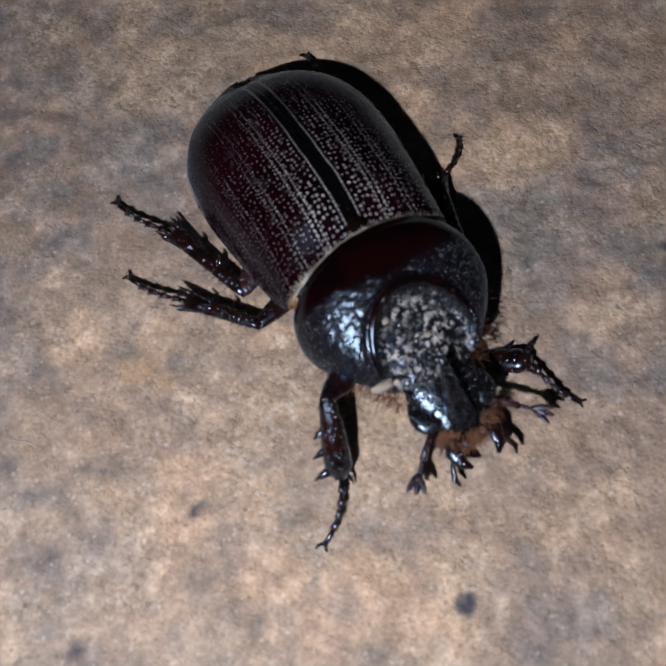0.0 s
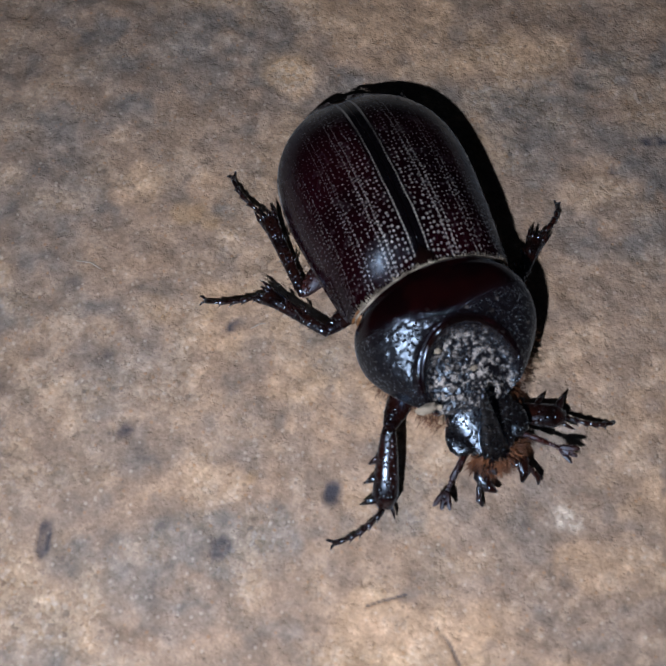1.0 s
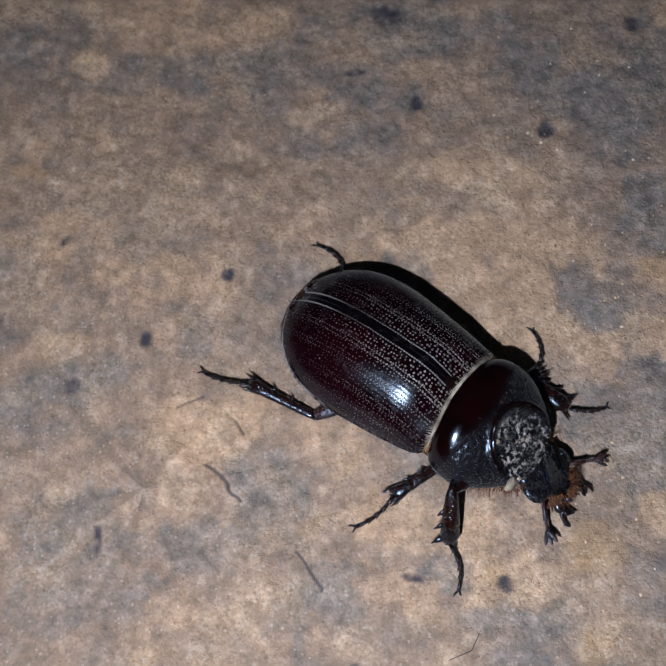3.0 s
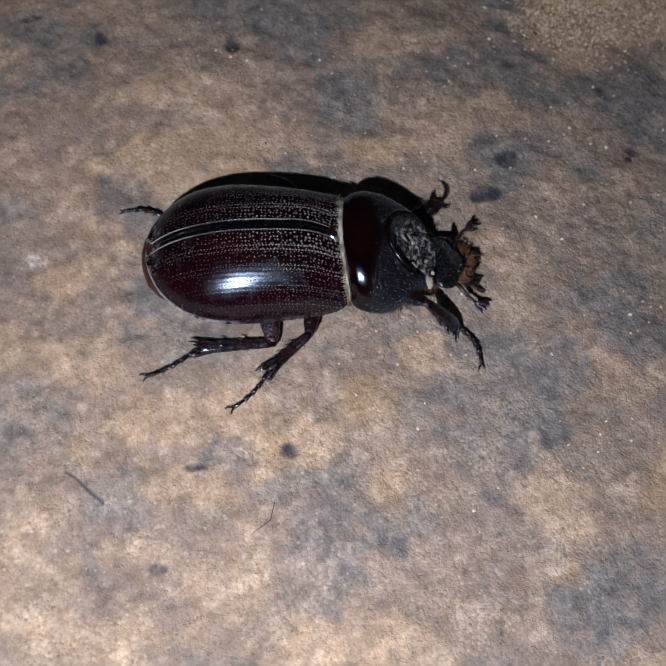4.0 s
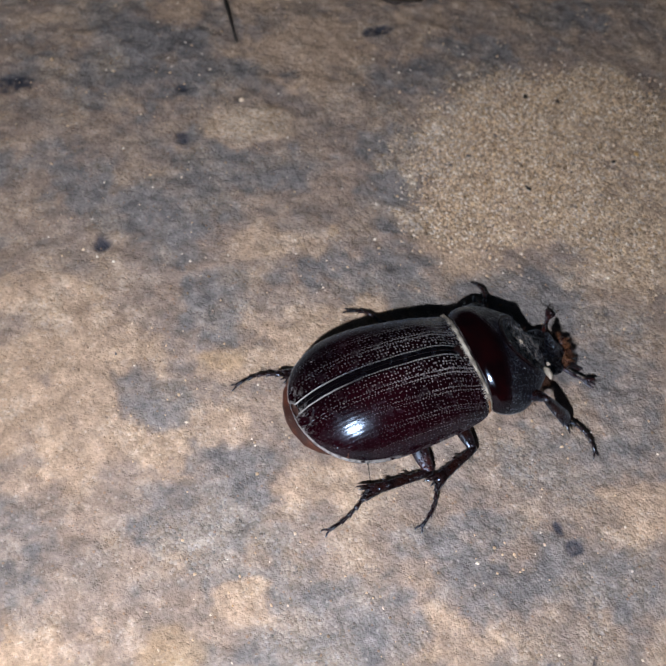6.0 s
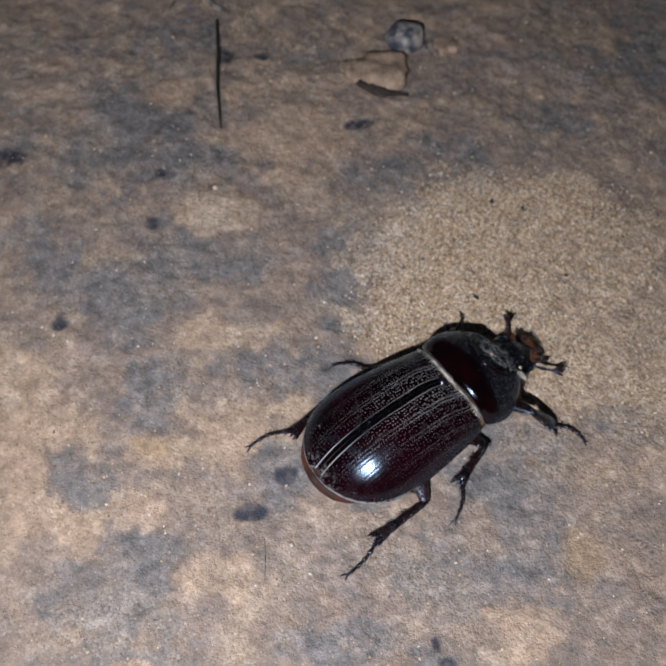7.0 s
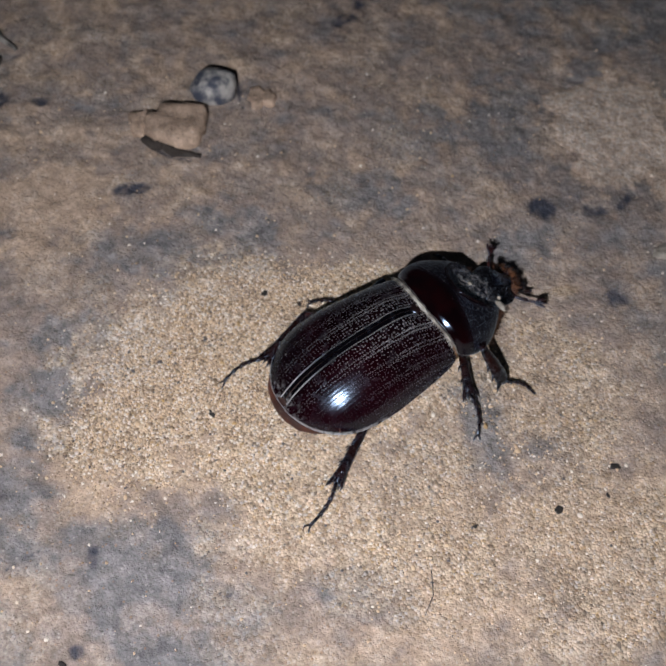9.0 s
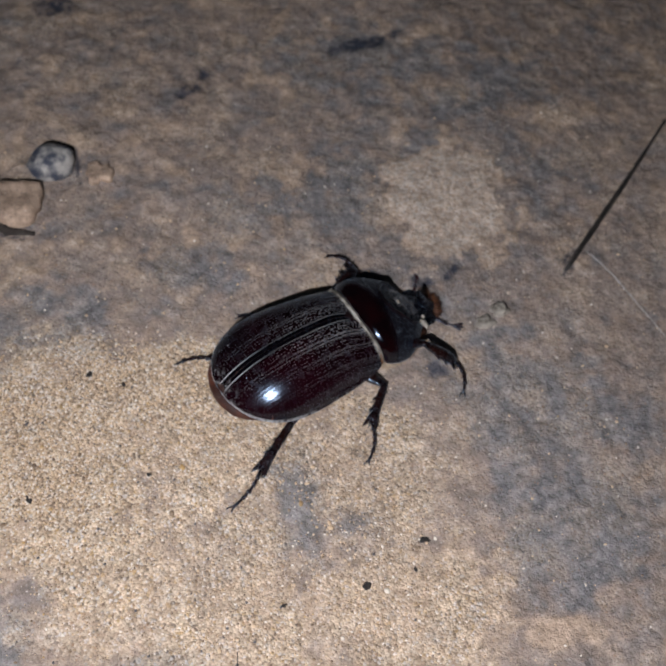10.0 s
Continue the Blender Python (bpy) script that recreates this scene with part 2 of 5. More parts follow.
def ground_material():
    """Sandy clay stone: ochre and blue-grey stains, loose sand grains, pits with shade painted in."""
    n = Nodes("sandy_stone")
    at = n.here()
    one, two = n.attribute("stain"), n.attribute("stain_fine")
    sandy = two[2]
    slow = n.noise(at, 130.0, 5.0, 0.6)
    mid = n.noise(at, 520.0, 4.0, 0.6)
    fine = n.noise(at, 2300.0, 3.0, 0.65)
    grains = n.cells(at, 2300.0)
    each = n.tree.nodes.new("ShaderNodeSeparateColor")
    n.tree.links.new(grains.outputs["Color"], each.inputs[0])

    def grey_of(value):
        return n.add("ShaderNodeCombineColor", Red=value, Green=value, Blue=value).outputs[0]

    tan = n.mix(n.ramp(slow, 0.36, 0.66), rgb(0.312, 0.216, 0.153), rgb(0.392, 0.270, 0.188))
    tan = n.mix(one[1], tan, n.mix(n.ramp(mid, 0.4, 0.6), rgb(0.392, 0.280, 0.194), rgb(0.462, 0.332, 0.234)))
    grey = n.mix(n.ramp(mid, 0.35, 0.65), rgb(0.140, 0.129, 0.125), rgb(0.228, 0.206, 0.192))
    colour = n.mix(one[0], tan, grey)
    colour = n.mix(two[1], colour, rgb(0.44, 0.29, 0.15))
    spread = n.tree.nodes.new("ShaderNodeSeparateXYZ")
    n.tree.links.new(at, spread.inputs[0])
    colour = n.mix(1.0, colour, n.mix(n.ramp(spread.outputs[0], 0.015, 0.075), rgb(1.025, 0.995, 0.97), rgb(0.985, 1.0, 1.03)), "MULTIPLY")
    # loose grains, each of its own colour
    sand = n.mix(n.ramp(each.outputs[0], 0.0, 0.8), rgb(0.33, 0.225, 0.138), rgb(0.70, 0.55, 0.385))
    sand = n.mix(n.ramp(each.outputs[1], 0.92, 0.97), sand, rgb(0.52, 0.33, 0.13))
    sand = n.mix(n.ramp(each.outputs[2], 0.84, 0.93), sand, rgb(0.62, 0.57, 0.51))
    sand = n.mix(n.ramp(each.outputs[2], 0.07, 0.03), sand, rgb(0.09, 0.07, 0.055))
    colour = n.mix(n.math("MULTIPLY", sandy, 0.8), colour, n.mix(0.15, sand, colour))
    # shade between the grains, put into the colour
    gap_shade = n.ramp(grains.outputs["Distance"], 0.52, 0.85, 0.0, 0.42)
    colour = n.mix(n.math("MULTIPLY", gap_shade, n.ramp(sandy, 0.0, 1.0, 0.12, 1.0)), colour, rgb(0.11, 0.085, 0.06))
    colour = n.mix(n.math("MULTIPLY", two[0], n.ramp(each.outputs[0], 0.2, 0.7, 0.25, 1.0)), colour, rgb(0.56, 0.50, 0.44))
    colour = n.mix(1.0, colour, grey_of(n.ramp(fine, 0.30, 0.72, 0.86, 1.14)), "MULTIPLY")
    colour = n.mix(1.0, colour, grey_of(n.ramp(n.noise(at, 240.0, 4.0, 0.6), 0.34, 0.66, 0.86, 1.12)), "MULTIPLY")
    colour = n.mix(1.0, colour, grey_of(n.ramp(n.noise(at, 640.0, 4.0, 0.65), 0.32, 0.68, 0.86, 1.13)), "MULTIPLY")
    colour = n.mix(1.0, colour, grey_of(n.ramp(each.outputs[2], 0.0, 1.0, 0.94, 1.06)), "MULTIPLY")
    # single pale, rusty and dark grains set in the clay
    inside = n.ramp(grains.outputs["Distance"], 0.30, 0.55, 1.0, 0.0)
    colour = n.mix(n.math("MULTIPLY", n.ramp(each.outputs[0], 0.90, 0.99, 0.0, 0.28), inside), colour, rgb(0.60, 0.55, 0.49))
    colour = n.mix(n.math("MULTIPLY", n.ramp(each.outputs[0], 0.05, 0.01, 0.0, 0.35), inside), colour, rgb(0.34, 0.17, 0.07))
    colour = n.mix(n.math("MULTIPLY", n.ramp(each.outputs[1], 0.93, 0.99, 0.0, 0.45), inside), colour, rgb(0.10, 0.08, 0.07))
    # hollows: sunk by the bump below, their shade painted into the colour here
    hollow = n.ramp(n.noise(at, 900.0, 3.0, 0.6), 0.30, 0.42, 1.0, 0.0)
    colour = n.mix(n.math("MULTIPLY", hollow, 0.25), colour, rgb(0.10, 0.075, 0.055))
    colour = n.mix(one[2], colour, rgb(0.026, 0.031, 0.048))
    rounded = n.math("MULTIPLY", grains.outputs["Distance"], n.ramp(sandy, 0.0, 1.0, -0.45, -1.0))
    coarse = n.math("ADD", n.math("MULTIPLY", mid, 0.6), n.math("MULTIPLY", n.noise(at, 1300.0, 3.0, 0.6), 1.5))
    lumpy = n.math("ADD", coarse, n.math("ADD", n.math("MULTIPLY", fine, 0.55), n.math("ADD", n.math("MULTIPLY", hollow, -0.7), rounded)))
    # worn smooth where the walk begins, rougher further on
    lumpy = n.math("MULTIPLY", lumpy, n.ramp(spread.outputs[0], 0.025, 0.11, 0.55, 1.12))
    normal = n.bump(lumpy, 0.54, 0.00036)
    return n.finish(colour, n.ramp(fine, 0.3, 0.7, 0.60, 0.85), normal, Specular_IOR_Level=0.35)


def elytra_material():
    """Dark chestnut horn, glossy, with rows of pits pale with dust and painted glints, scattered pits between them and
    dusty grooves beside the seam.
    """
    n = Nodes("chestnut_chitin")
    uv = n.tree.nodes.new("ShaderNodeUVMap").outputs[0]
    split = n.tree.nodes.new("ShaderNodeSeparateXYZ")
    n.tree.links.new(uv, split.inputs[0])
    along, across = split.outputs[0], split.outputs[1]
    at = n.here()
    wobble = n.math("MULTIPLY", n.math("SUBTRACT", n.noise(at, 330.0, 2.0), 0.5), 0.34)
    lane = n.math("ADD", across, wobble)
    # straight rows of pits
    rows = None
    for k, place in enumerate((0.72, 2.9, 3.45, 5.5, 6.05, 8.1, 8.65, 10.7)):
        beat = n.math("MULTIPLY", n.math("SUBTRACT", n.math("FRACT", n.math("ADD", n.math("DIVIDE", n.math("ADD", along, wobble), 0.40), 0.37 * k)), 0.5), 0.40)
        off = n.math("MULTIPLY", n.math("SUBTRACT", lane, place), 1.25 if k else 1.5)
        far = n.math("SQRT", n.math("ADD", n.math("MULTIPLY", n.math("MULTIPLY", beat, beat), 0.82), n.math("MULTIPLY", off, off)))
        rows = far if rows is None else n.math("MINIMUM", rows, far)
    size = n.math("MULTIPLY", n.ramp(across, 1.0, 6.0, 1.05, 0.66), n.ramp(along, 2.0, 20.0, 1.05, 0.72))
    row_pits = n.ramp(n.math("DIVIDE", rows, size), 0.10, 0.17, 1.0, 0.0)
    # scattered pits between
    where = n.add("ShaderNodeCombineXYZ", X=n.math("DIVIDE", along, 0.50), Y=n.math("DIVIDE", lane, 0.52)).outputs[0]
    cell = n.cells(where, 1.0, 0.58, True)
    each = n.tree.nodes.new("ShaderNodeSeparateColor")
    n.tree.links.new(cell.outputs["Color"], each.inputs[0])
    free = n.ramp(n.math("DIVIDE", cell.outputs["Distance"], n.math("MULTIPLY", size, n.ramp(each.outputs[2], 0.0, 1.0, 0.75, 1.2))), 0.15, 0.28, 1.0, 0.0)
    free = n.math("MULTIPLY", free, n.math("MULTIPLY", n.ramp(across, 0.86, 1.10), n.ramp(each.outputs[0], 0.04, 0.14)))
    pits = n.math("MAXIMUM", row_pits, free)
    # dust and painted-in glints whiten the pits, most near the seam and the front, thinly elsewhere
    near = n.math("MULTIPLY", n.ramp(across, 2.5, 9.0, 1.0, 0.26), n.ramp(along, 6.0, 20.0, 1.0, 0.18))
    patchy = n.ramp(n.noise(at, 300.0, 3.0), 0.34, 0.60, 0.8, 1.0)
    dusty = n.math("MULTIPLY", n.math("MULTIPLY", near, patchy), n.ramp(each.outputs[1], 0.0, 1.0, 0.65, 1.0))
    lines, pale_line = None, None
    for place, wide in ((0.0, 0.035), (0.72, 0.06)):
        pale_line = n.ramp(n.math("ABSOLUTE", n.math("SUBTRACT", n.math("ADD", across, n.math("MULTIPLY", wobble, 0.3)), place)), wide, wide * 2.4, 1.0, 0.0)
        lines = pale_line if lines is None else n.math("MAXIMUM", lines, pale_line)
    rear = n.ramp(along, 16.0, 24.0, 0.02, 0.70)
    tip = n.math("MULTIPLY", n.ramp(along, 22.6, 24.0), n.ramp(n.noise(at, 1100.0, 4.0, 0.7), 0.5, 0.66, 0.0, 0.30))
    dust = n.math("MAXIMUM", n.math("MULTIPLY", n.math("MULTIPLY", pits, dusty), 0.64), n.math("MULTIPLY", n.math("MULTIPLY", pale_line, patchy), rear))
    specks = n.math("MULTIPLY", n.ramp(n.noise(at, 620.0, 2.0, 0.5), 0.735, 0.77), 0.35)
    edge = n.math("MULTIPLY", n.ramp(n.attribute("rim")[0], 0.25, 0.9), n.math("MULTIPLY", n.ramp(along, 11.0, 18.0, 0.12, 1.0), n.ramp(n.noise(at, 800.0, 4.0, 0.7), 0.40, 0.58, 0.0, 0.55)))
    dust = n.math("MAXIMUM", n.math("MAXIMUM", n.math("MAXIMUM", dust, tip), specks), edge)
    horn = n.mix(n.ramp(n.noise(at, 90.0, 2.0), 0.35, 0.65), rgb(0.0030, 0.0006, 0.0013), rgb(0.0085, 0.0010, 0.0024))
    horn = n.mix(n.ramp(across, 0.6, 1.4, 1.0, 0.0), horn, rgb(0.0018, 0.0012, 0.0018))
    colour = n.mix(dust, horn, rgb(0.48, 0.465, 0.46))
    height = n.math("SUBTRACT", n.math("MULTIPLY", n.noise(at, 2600.0, 2.0), 0.05), n.math("MAXIMUM", n.math("MULTIPLY", pits, n.math("MULTIPLY", n.ramp(near, 0.1, 0.9, 0.30, 1.5), n.ramp(along, 1.0, 7.0, 2.6, 1.0))), n.math("MULTIPLY", lines, 0.8)))
    # faint ribs along the shell
    ribs = n.math("SINE", n.math("MULTIPLY", lane, 2 * math.pi / 0.62))
    height = n.math("ADD", height, n.math("MULTIPLY", ribs, n.ramp(across, 1.2, 2.0, 0.0, 0.035)))
    normal = n.bump(height, 0.85, 0.00011)
    rough = n.math("ADD", n.ramp(n.noise(at, 700.0, 4.0), 0.3, 0.7, 0.225, 0.285), n.math("MULTIPLY", dust, 0.4))
    return chitin(n, colour, rough, normal)


def pronotum_material():
    """Polished dark red-brown behind, coarse pitted sides, dusty grains in the hollow in front."""
    n = Nodes("pronotum_chitin")
    at = n.here()
    marks = n.attribute("rough")
    coarse, bowl = marks[0], marks[1]
    pit = n.cells(at, 2900.0)
    grain = n.cells(at, 2000.0)
    each = n.tree.nodes.new("ShaderNodeSeparateColor")
    n.tree.links.new(grain.outputs["Color"], each.inputs[0])
    blotch = n.noise(at, 420.0, 3.0)
    horn = n.mix(n.ramp(blotch, 0.35, 0.65), rgb(0.0022, 0.0005, 0.0007), rgb(0.0055, 0.0007, 0.0009))
    horn = n.mix(coarse, horn, rgb(0.005, 0.0045, 0.006))
    crumbs = n.math("MULTIPLY", n.ramp(grain.outputs["Distance"], 0.22, 0.52, 1.0, 0.0), n.ramp(each.outputs[0], 0.10, 0.35))
    matted = n.ramp(n.noise(at, 1500.0, 3.0, 0.6), 0.51, 0.60)
    crumbs = n.mix(n.ramp(bowl, 0.4, 0.9), crumbs, n.math("MAXIMUM", matted, n.math("MULTIPLY", crumbs, 0.6)))
    thick = n.math("MULTIPLY", n.ramp(blotch, 0.34, 0.58, 0.12, 1.0), n.ramp(bowl, 0.35, 1.0, 0.0, 0.95))
    stray = n.math("MULTIPLY", n.ramp(each.outputs[1], 0.93, 0.98, 0.0, 0.22), coarse)
    dust = n.math("MULTIPLY", crumbs, n.math("MAXIMUM", thick, stray))
    dust = n.math("MAXIMUM", dust, n.math("MULTIPLY", n.ramp(marks[2], 0.2, 0.9), n.ramp(n.noise(at, 900.0, 4.0, 0.7), 0.40, 0.60, 0.0, 0.5)))
    colour = n.mix(dust, horn, rgb(0.36, 0.335, 0.325))
    rings = n.ramp(pit.outputs["Distance"], 0.15, 0.45, -1.0, 0.0)
    height = n.math("MULTIPLY", n.math("ADD", n.math("MULTIPLY", rings, 1.0), n.math("MULTIPLY", crumbs, n.math("MULTIPLY", bowl, 1.3))), n.ramp(coarse, 0.0, 1.0, 0.0, 1.0))
    height = n.math("ADD", height, n.math("MULTIPLY", n.noise(at, 2600.0, 2.0), 0.06))
    normal = n.bump(height, 0.9, 0.00014)
    rough = n.math("ADD", n.ramp(coarse, 0.0, 1.0, 0.20, 0.34), n.math("MULTIPLY", dust, 0.4))
    return chitin(n, colour, rough, normal)


def horn_material(name, dark, light, rough, bump=0.35, scale=1800.0, dust=0.0, shell=False, depth=0.0001, pits=0.0):
    n = Nodes(name)
    at = n.here()
    blotch, fine = n.noise(at, 350.0, 3.0), n.noise(at, scale, 4.0, 0.65)
    colour = n.mix(n.ramp(blotch, 0.35, 0.65), rgb(*dark), rgb(*light))
    if dust:
        colour = n.mix(n.math("MULTIPLY", n.ramp(fine, 0.55, 0.75), dust), colour, rgb(0.36, 0.32, 0.27))
    height = n.math("ADD", fine, n.math("MULTIPLY", blotch, 0.5))
    if pits:
        height = n.math("ADD", n.math("MULTIPLY", height, 0.4), n.ramp(n.cells(at, pits).outputs["Distance"], 0.12, 0.45, -1.0, 0.0))
    normal = n.bump(height, bump, depth)
    if shell:
        return chitin(n, colour, n.ramp(fine, 0.3, 0.7, rough * 0.6, rough * 0.95), normal, 1.8, 0.25)
    return n.finish(colour, n.ramp(fine, 0.3, 0.7, rough * 0.8, rough * 1.25), normal, Specular_IOR_Level=0.55)


GROUND = ground_material()
ELYTRA = elytra_material()
PRONOTUM = pronotum_material()
BLACK_HORN = horn_material("black_chitin", (0.0035, 0.0017, 0.0017), (0.0150, 0.0042, 0.0028), 0.34, 0.6, 900.0, 0.0, True, 0.00014, 2300.0)
RED_HORN = horn_material("red_brown_chitin", (0.010, 0.0028, 0.0020), (0.034, 0.0062, 0.0032), 0.60, 0.8, 900.0, 0.0, True, 0.0002, 1900.0)
LIP = horn_material("polished_black_chitin", (0.0035, 0.0017, 0.0017), (0.0080, 0.0030, 0.0026), 0.30, 0.15, 900.0, 0.0, True, 0.00005)
BELLY = horn_material("russet_belly", (0.028, 0.008, 0.005), (0.072, 0.020, 0.010), 0.5, 0.5, 1500.0, 0.2)
HEAD_HORN = horn_material("rough_black_chitin", (0.0025, 0.0022, 0.0028), (0.005, 0.0042, 0.0046), 0.36, 1.0, 1500.0, 0.05, True, 0.00016, 2600.0)
HAIR = horn_material("rust_bristle", (0.045, 0.015, 0.007), (0.165, 0.062, 0.024), 0.5)
FRINGE = horn_material("cream_fringe", (0.09, 0.075, 0.062), (0.40, 0.365, 0.31), 0.85, 0.8, 1500.0)
AMBER = horn_material("amber_membrane", (0.11, 0.045, 0.013), (0.22, 0.10, 0.03), 0.45)
SOIL = horn_material("dried_soil", (0.15, 0.13, 0.105), (0.33, 0.29, 0.24), 0.9, 1.0, 1500.0)
CLAY = horn_material("tan_clay", (0.25, 0.19, 0.145), (0.36, 0.275, 0.205), 0.9, 1.0, 900.0)
SLATE = horn_material("slate_stone", (0.04, 0.045, 0.065), (0.38, 0.35, 0.315), 0.8, 0.8, 500.0)
# dark soil of the crumbs, also the painted shade under the clay chip
CRUMB_AND_SHADE = horn_material("dark_soil_and_shade", (0.012, 0.009, 0.008), (0.035, 0.025, 0.019), 0.9, 1.0, 1200.0)
TWIG = horn_material("black_twig", (0.010, 0.009, 0.008), (0.03, 0.024, 0.02), 0.6, 0.7, 900.0)
ROOT = horn_material("grey_root", (0.05, 0.045, 0.04), (0.34, 0.31, 0.27), 0.7, 0.8, 700.0)
FIBRE = horn_material("white_fibre", (0.28, 0.26, 0.24), (0.42, 0.40, 0.37), 0.6)
CASE = horn_material("black_plastic", (0.02, 0.02, 0.02), (0.03, 0.03, 0.03), 0.5)


def glow_material():
    mat = bpy.data.materials.new("torch_glow")
    mat.use_nodes = True
    bsdf = mat.node_tree.nodes["Principled BSDF"]
    bsdf.inputs["Base Color"].default_value = rgb(0.8, 0.8, 0.8)
    bsdf.inputs["Emission Color"].default_value = rgb(0.93, 0.957, 1.05)
    bsdf.inputs["Emission Strength"].default_value = TORCH_GLOW
    return mat


GLOW = glow_material()


# ---------------------------------------------------------------- mesh helpers (millimetres in, metres out)
def part(name, bm, material, parent=None, label="", smooth=True):
    """Links a bmesh as one mesh object, under a thing or a part."""
    bmesh.ops.recalc_face_normals(bm, faces=bm.faces[:])
    mesh = bpy.data.meshes.new(name)
    bm.to_mesh(mesh)
    bm.free()
    mesh.materials.append(material)
    if smooth:
        mesh.shade_smooth()
    ob = new(name, mesh)
    ob.parent = parent
    return tagged(ob, label)


def vert(bm, p):
    return bm.verts.new((p[0] * MM, p[1] * MM, p[2] * MM))


def loft(bm, rings, closed=True, cap=True):
    """Skins rings of points."""
    rows = [[vert(bm, p) for p in ring] for ring in rings]
    for a, b in zip(rows, rows[1:]):
        count = len(a)
        for k in range(count if closed else count - 1):
            j = (k + 1) % count
            bm.faces.new((a[k], a[j], b[j], b[k]))
    if cap and closed:
        bm.faces.new(rows[0][::-1])
        bm.faces.new(rows[-1])
    return rows


def tube(bm, points, radii, sides=8, flat=1.0):
    """A tapered round limb along points; flat squeezes it along its second axis."""
    points = [Vector(p) for p in points]
    rings = []
    side = None
    for k, p in enumerate(points):
        ahead = (points[min(k + 1, len(points) - 1)] - points[max(k - 1, 0)]).normalized()
        if side is None:
            side = ahead.cross((0, 0, 1) if abs(ahead.z) < 0.9 else (1, 0, 0)).normalized()
        side = (side - ahead * side.dot(ahead)).normalized()
        up = side.cross(ahead)
        r = radii[k] if k < len(radii) else radii[-1]
        rings.append([p + side * math.cos(a) * r + up * math.sin(a) * r * flat for a in (2 * math.pi * i / sides for i in range(sides))])
    loft(bm, rings)


def blob(bm, centre, size, rough=0.0, seed=0.0, segments=14, rings=10, turn=None):
    """A rounded lump, uneven by rough."""
    rows = []
    for i in range(1, rings):
        th = math.pi * i / rings
        row = []
        for j in range(segments):
            ph = 2 * math.pi * j / segments
            d = Vector((math.sin(th) * math.cos(ph), math.sin(th) * math.sin(ph), math.cos(th)))
            k = 1 + rough * noise.noise(d * 1.7 + Vector((seed, seed * 2, 0))) + 0.5 * rough * noise.noise(d * 4 + Vector((0, seed, 3)))
            p = Vector((d.x * size[0], d.y * size[1], d.z * size[2])) * k
            if turn is not None:
                p = turn @ p
            row.append(Vector(centre) + p)
        rows.append(row)
    loft(bm, rows)


def curve_at(table, x):
    """Smooth reading of a table of (x, y)."""
    xs, ys = [a for a, _ in table], [b for _, b in table]
    if x <= xs[0]:
        return ys[0]
    for k in range(len(xs) - 1):
        if x <= xs[k + 1]:
            h = xs[k + 1] - xs[k]
            u = (x - xs[k]) / h
            m0 = (ys[k + 1] - ys[max(k - 1, 0)]) / (xs[k + 1] - xs[max(k - 1, 0)]) * h
            e = min(k + 2, len(xs) - 1)
            m1 = (ys[e] - ys[k]) / (xs[e] - xs[k]) * h
            return (2 * u**3 - 3 * u**2 + 1) * ys[k] + (u**3 - 2 * u**2 + u) * m0 + (3 * u**2 - 2 * u**3) * ys[k + 1] + (u**3 - u**2) * m1
    return ys[-1]


def step(a, b, x):
    u = min(max((x - a) / (b - a), 0.0), 1.0)
    return u * u * (3 - 2 * u)


# ---------------------------------------------------------------- ground
GREY_A = [
    (-34, 52, 9.6, 9.6, 6), (-34, 40, 8.6, 3.0, 7), (-30, 45, 4.0, 3.0, 0), (-29, 71, 3.5, 6.0, 0), (-28, 85, 9.0, 8.6, 0),
    (-26, 39, 4.0, 2.0, 0), (-25, 63, 4.5, 3.0, 0), (-25, 7, 5.0, 3.0, 0), (-25, 2, 8.0, 4.1, 4), (-21, 75, 9.5, 5.5, 3),
    (-20, 33, 6.0, 4.5, 0), (-19, 71, 8.1, 5.1, 7), (-18, 12, 6.0, 3.0, 5), (-16, 53, 4.5, 3.0, 0), (-12, 9, 5.0, 2.0, 0),
    (-11, 15, 5.0, 2.0, 0), (-10, 76, 6.0, 4.0, 5), (-9, -2, 5.5, 3.0, 5), (-8, 16, 6.6, 4.0, -9), (-8, -14, 10.5, 5.0, -5),
]
GREY_B = [
    (-6, 92, 12.0, 3.0, 0), (-5, 17, 5.5, 2.5, 5), (1, -7, 6.5, 2.5, 4), (6, 68, 13.6, 4.0, -6), (7, -8, 5.6, 3.0, -10),
    (8, 19, 3.0, 2.0, 9), (8, 22, 3.5, 3.5, -8), (9, 67, 5.1, 3.5, 11), (14, -0, 4.0, 3.0, 7), (16, -1, 6.5, 4.5, -4),
    (19, 66, 5.6, 4.0, 10), (20, 29, 4.0, 3.0, 0), (20, -18, 4.5, 3.0, -6), (21, 60, 3.0, 4.0, 9), (22, 64, 7.5, 4.5, -4),
    (23, 68, 3.5, 3.5, 0), (23, -14, 5.0, 2.5, -6), (23, -16, 4.7, 2.7, -18), (25, 51, 4.5, 3.0, 6), (30, 73, 4.0, 3.0, 0),
]
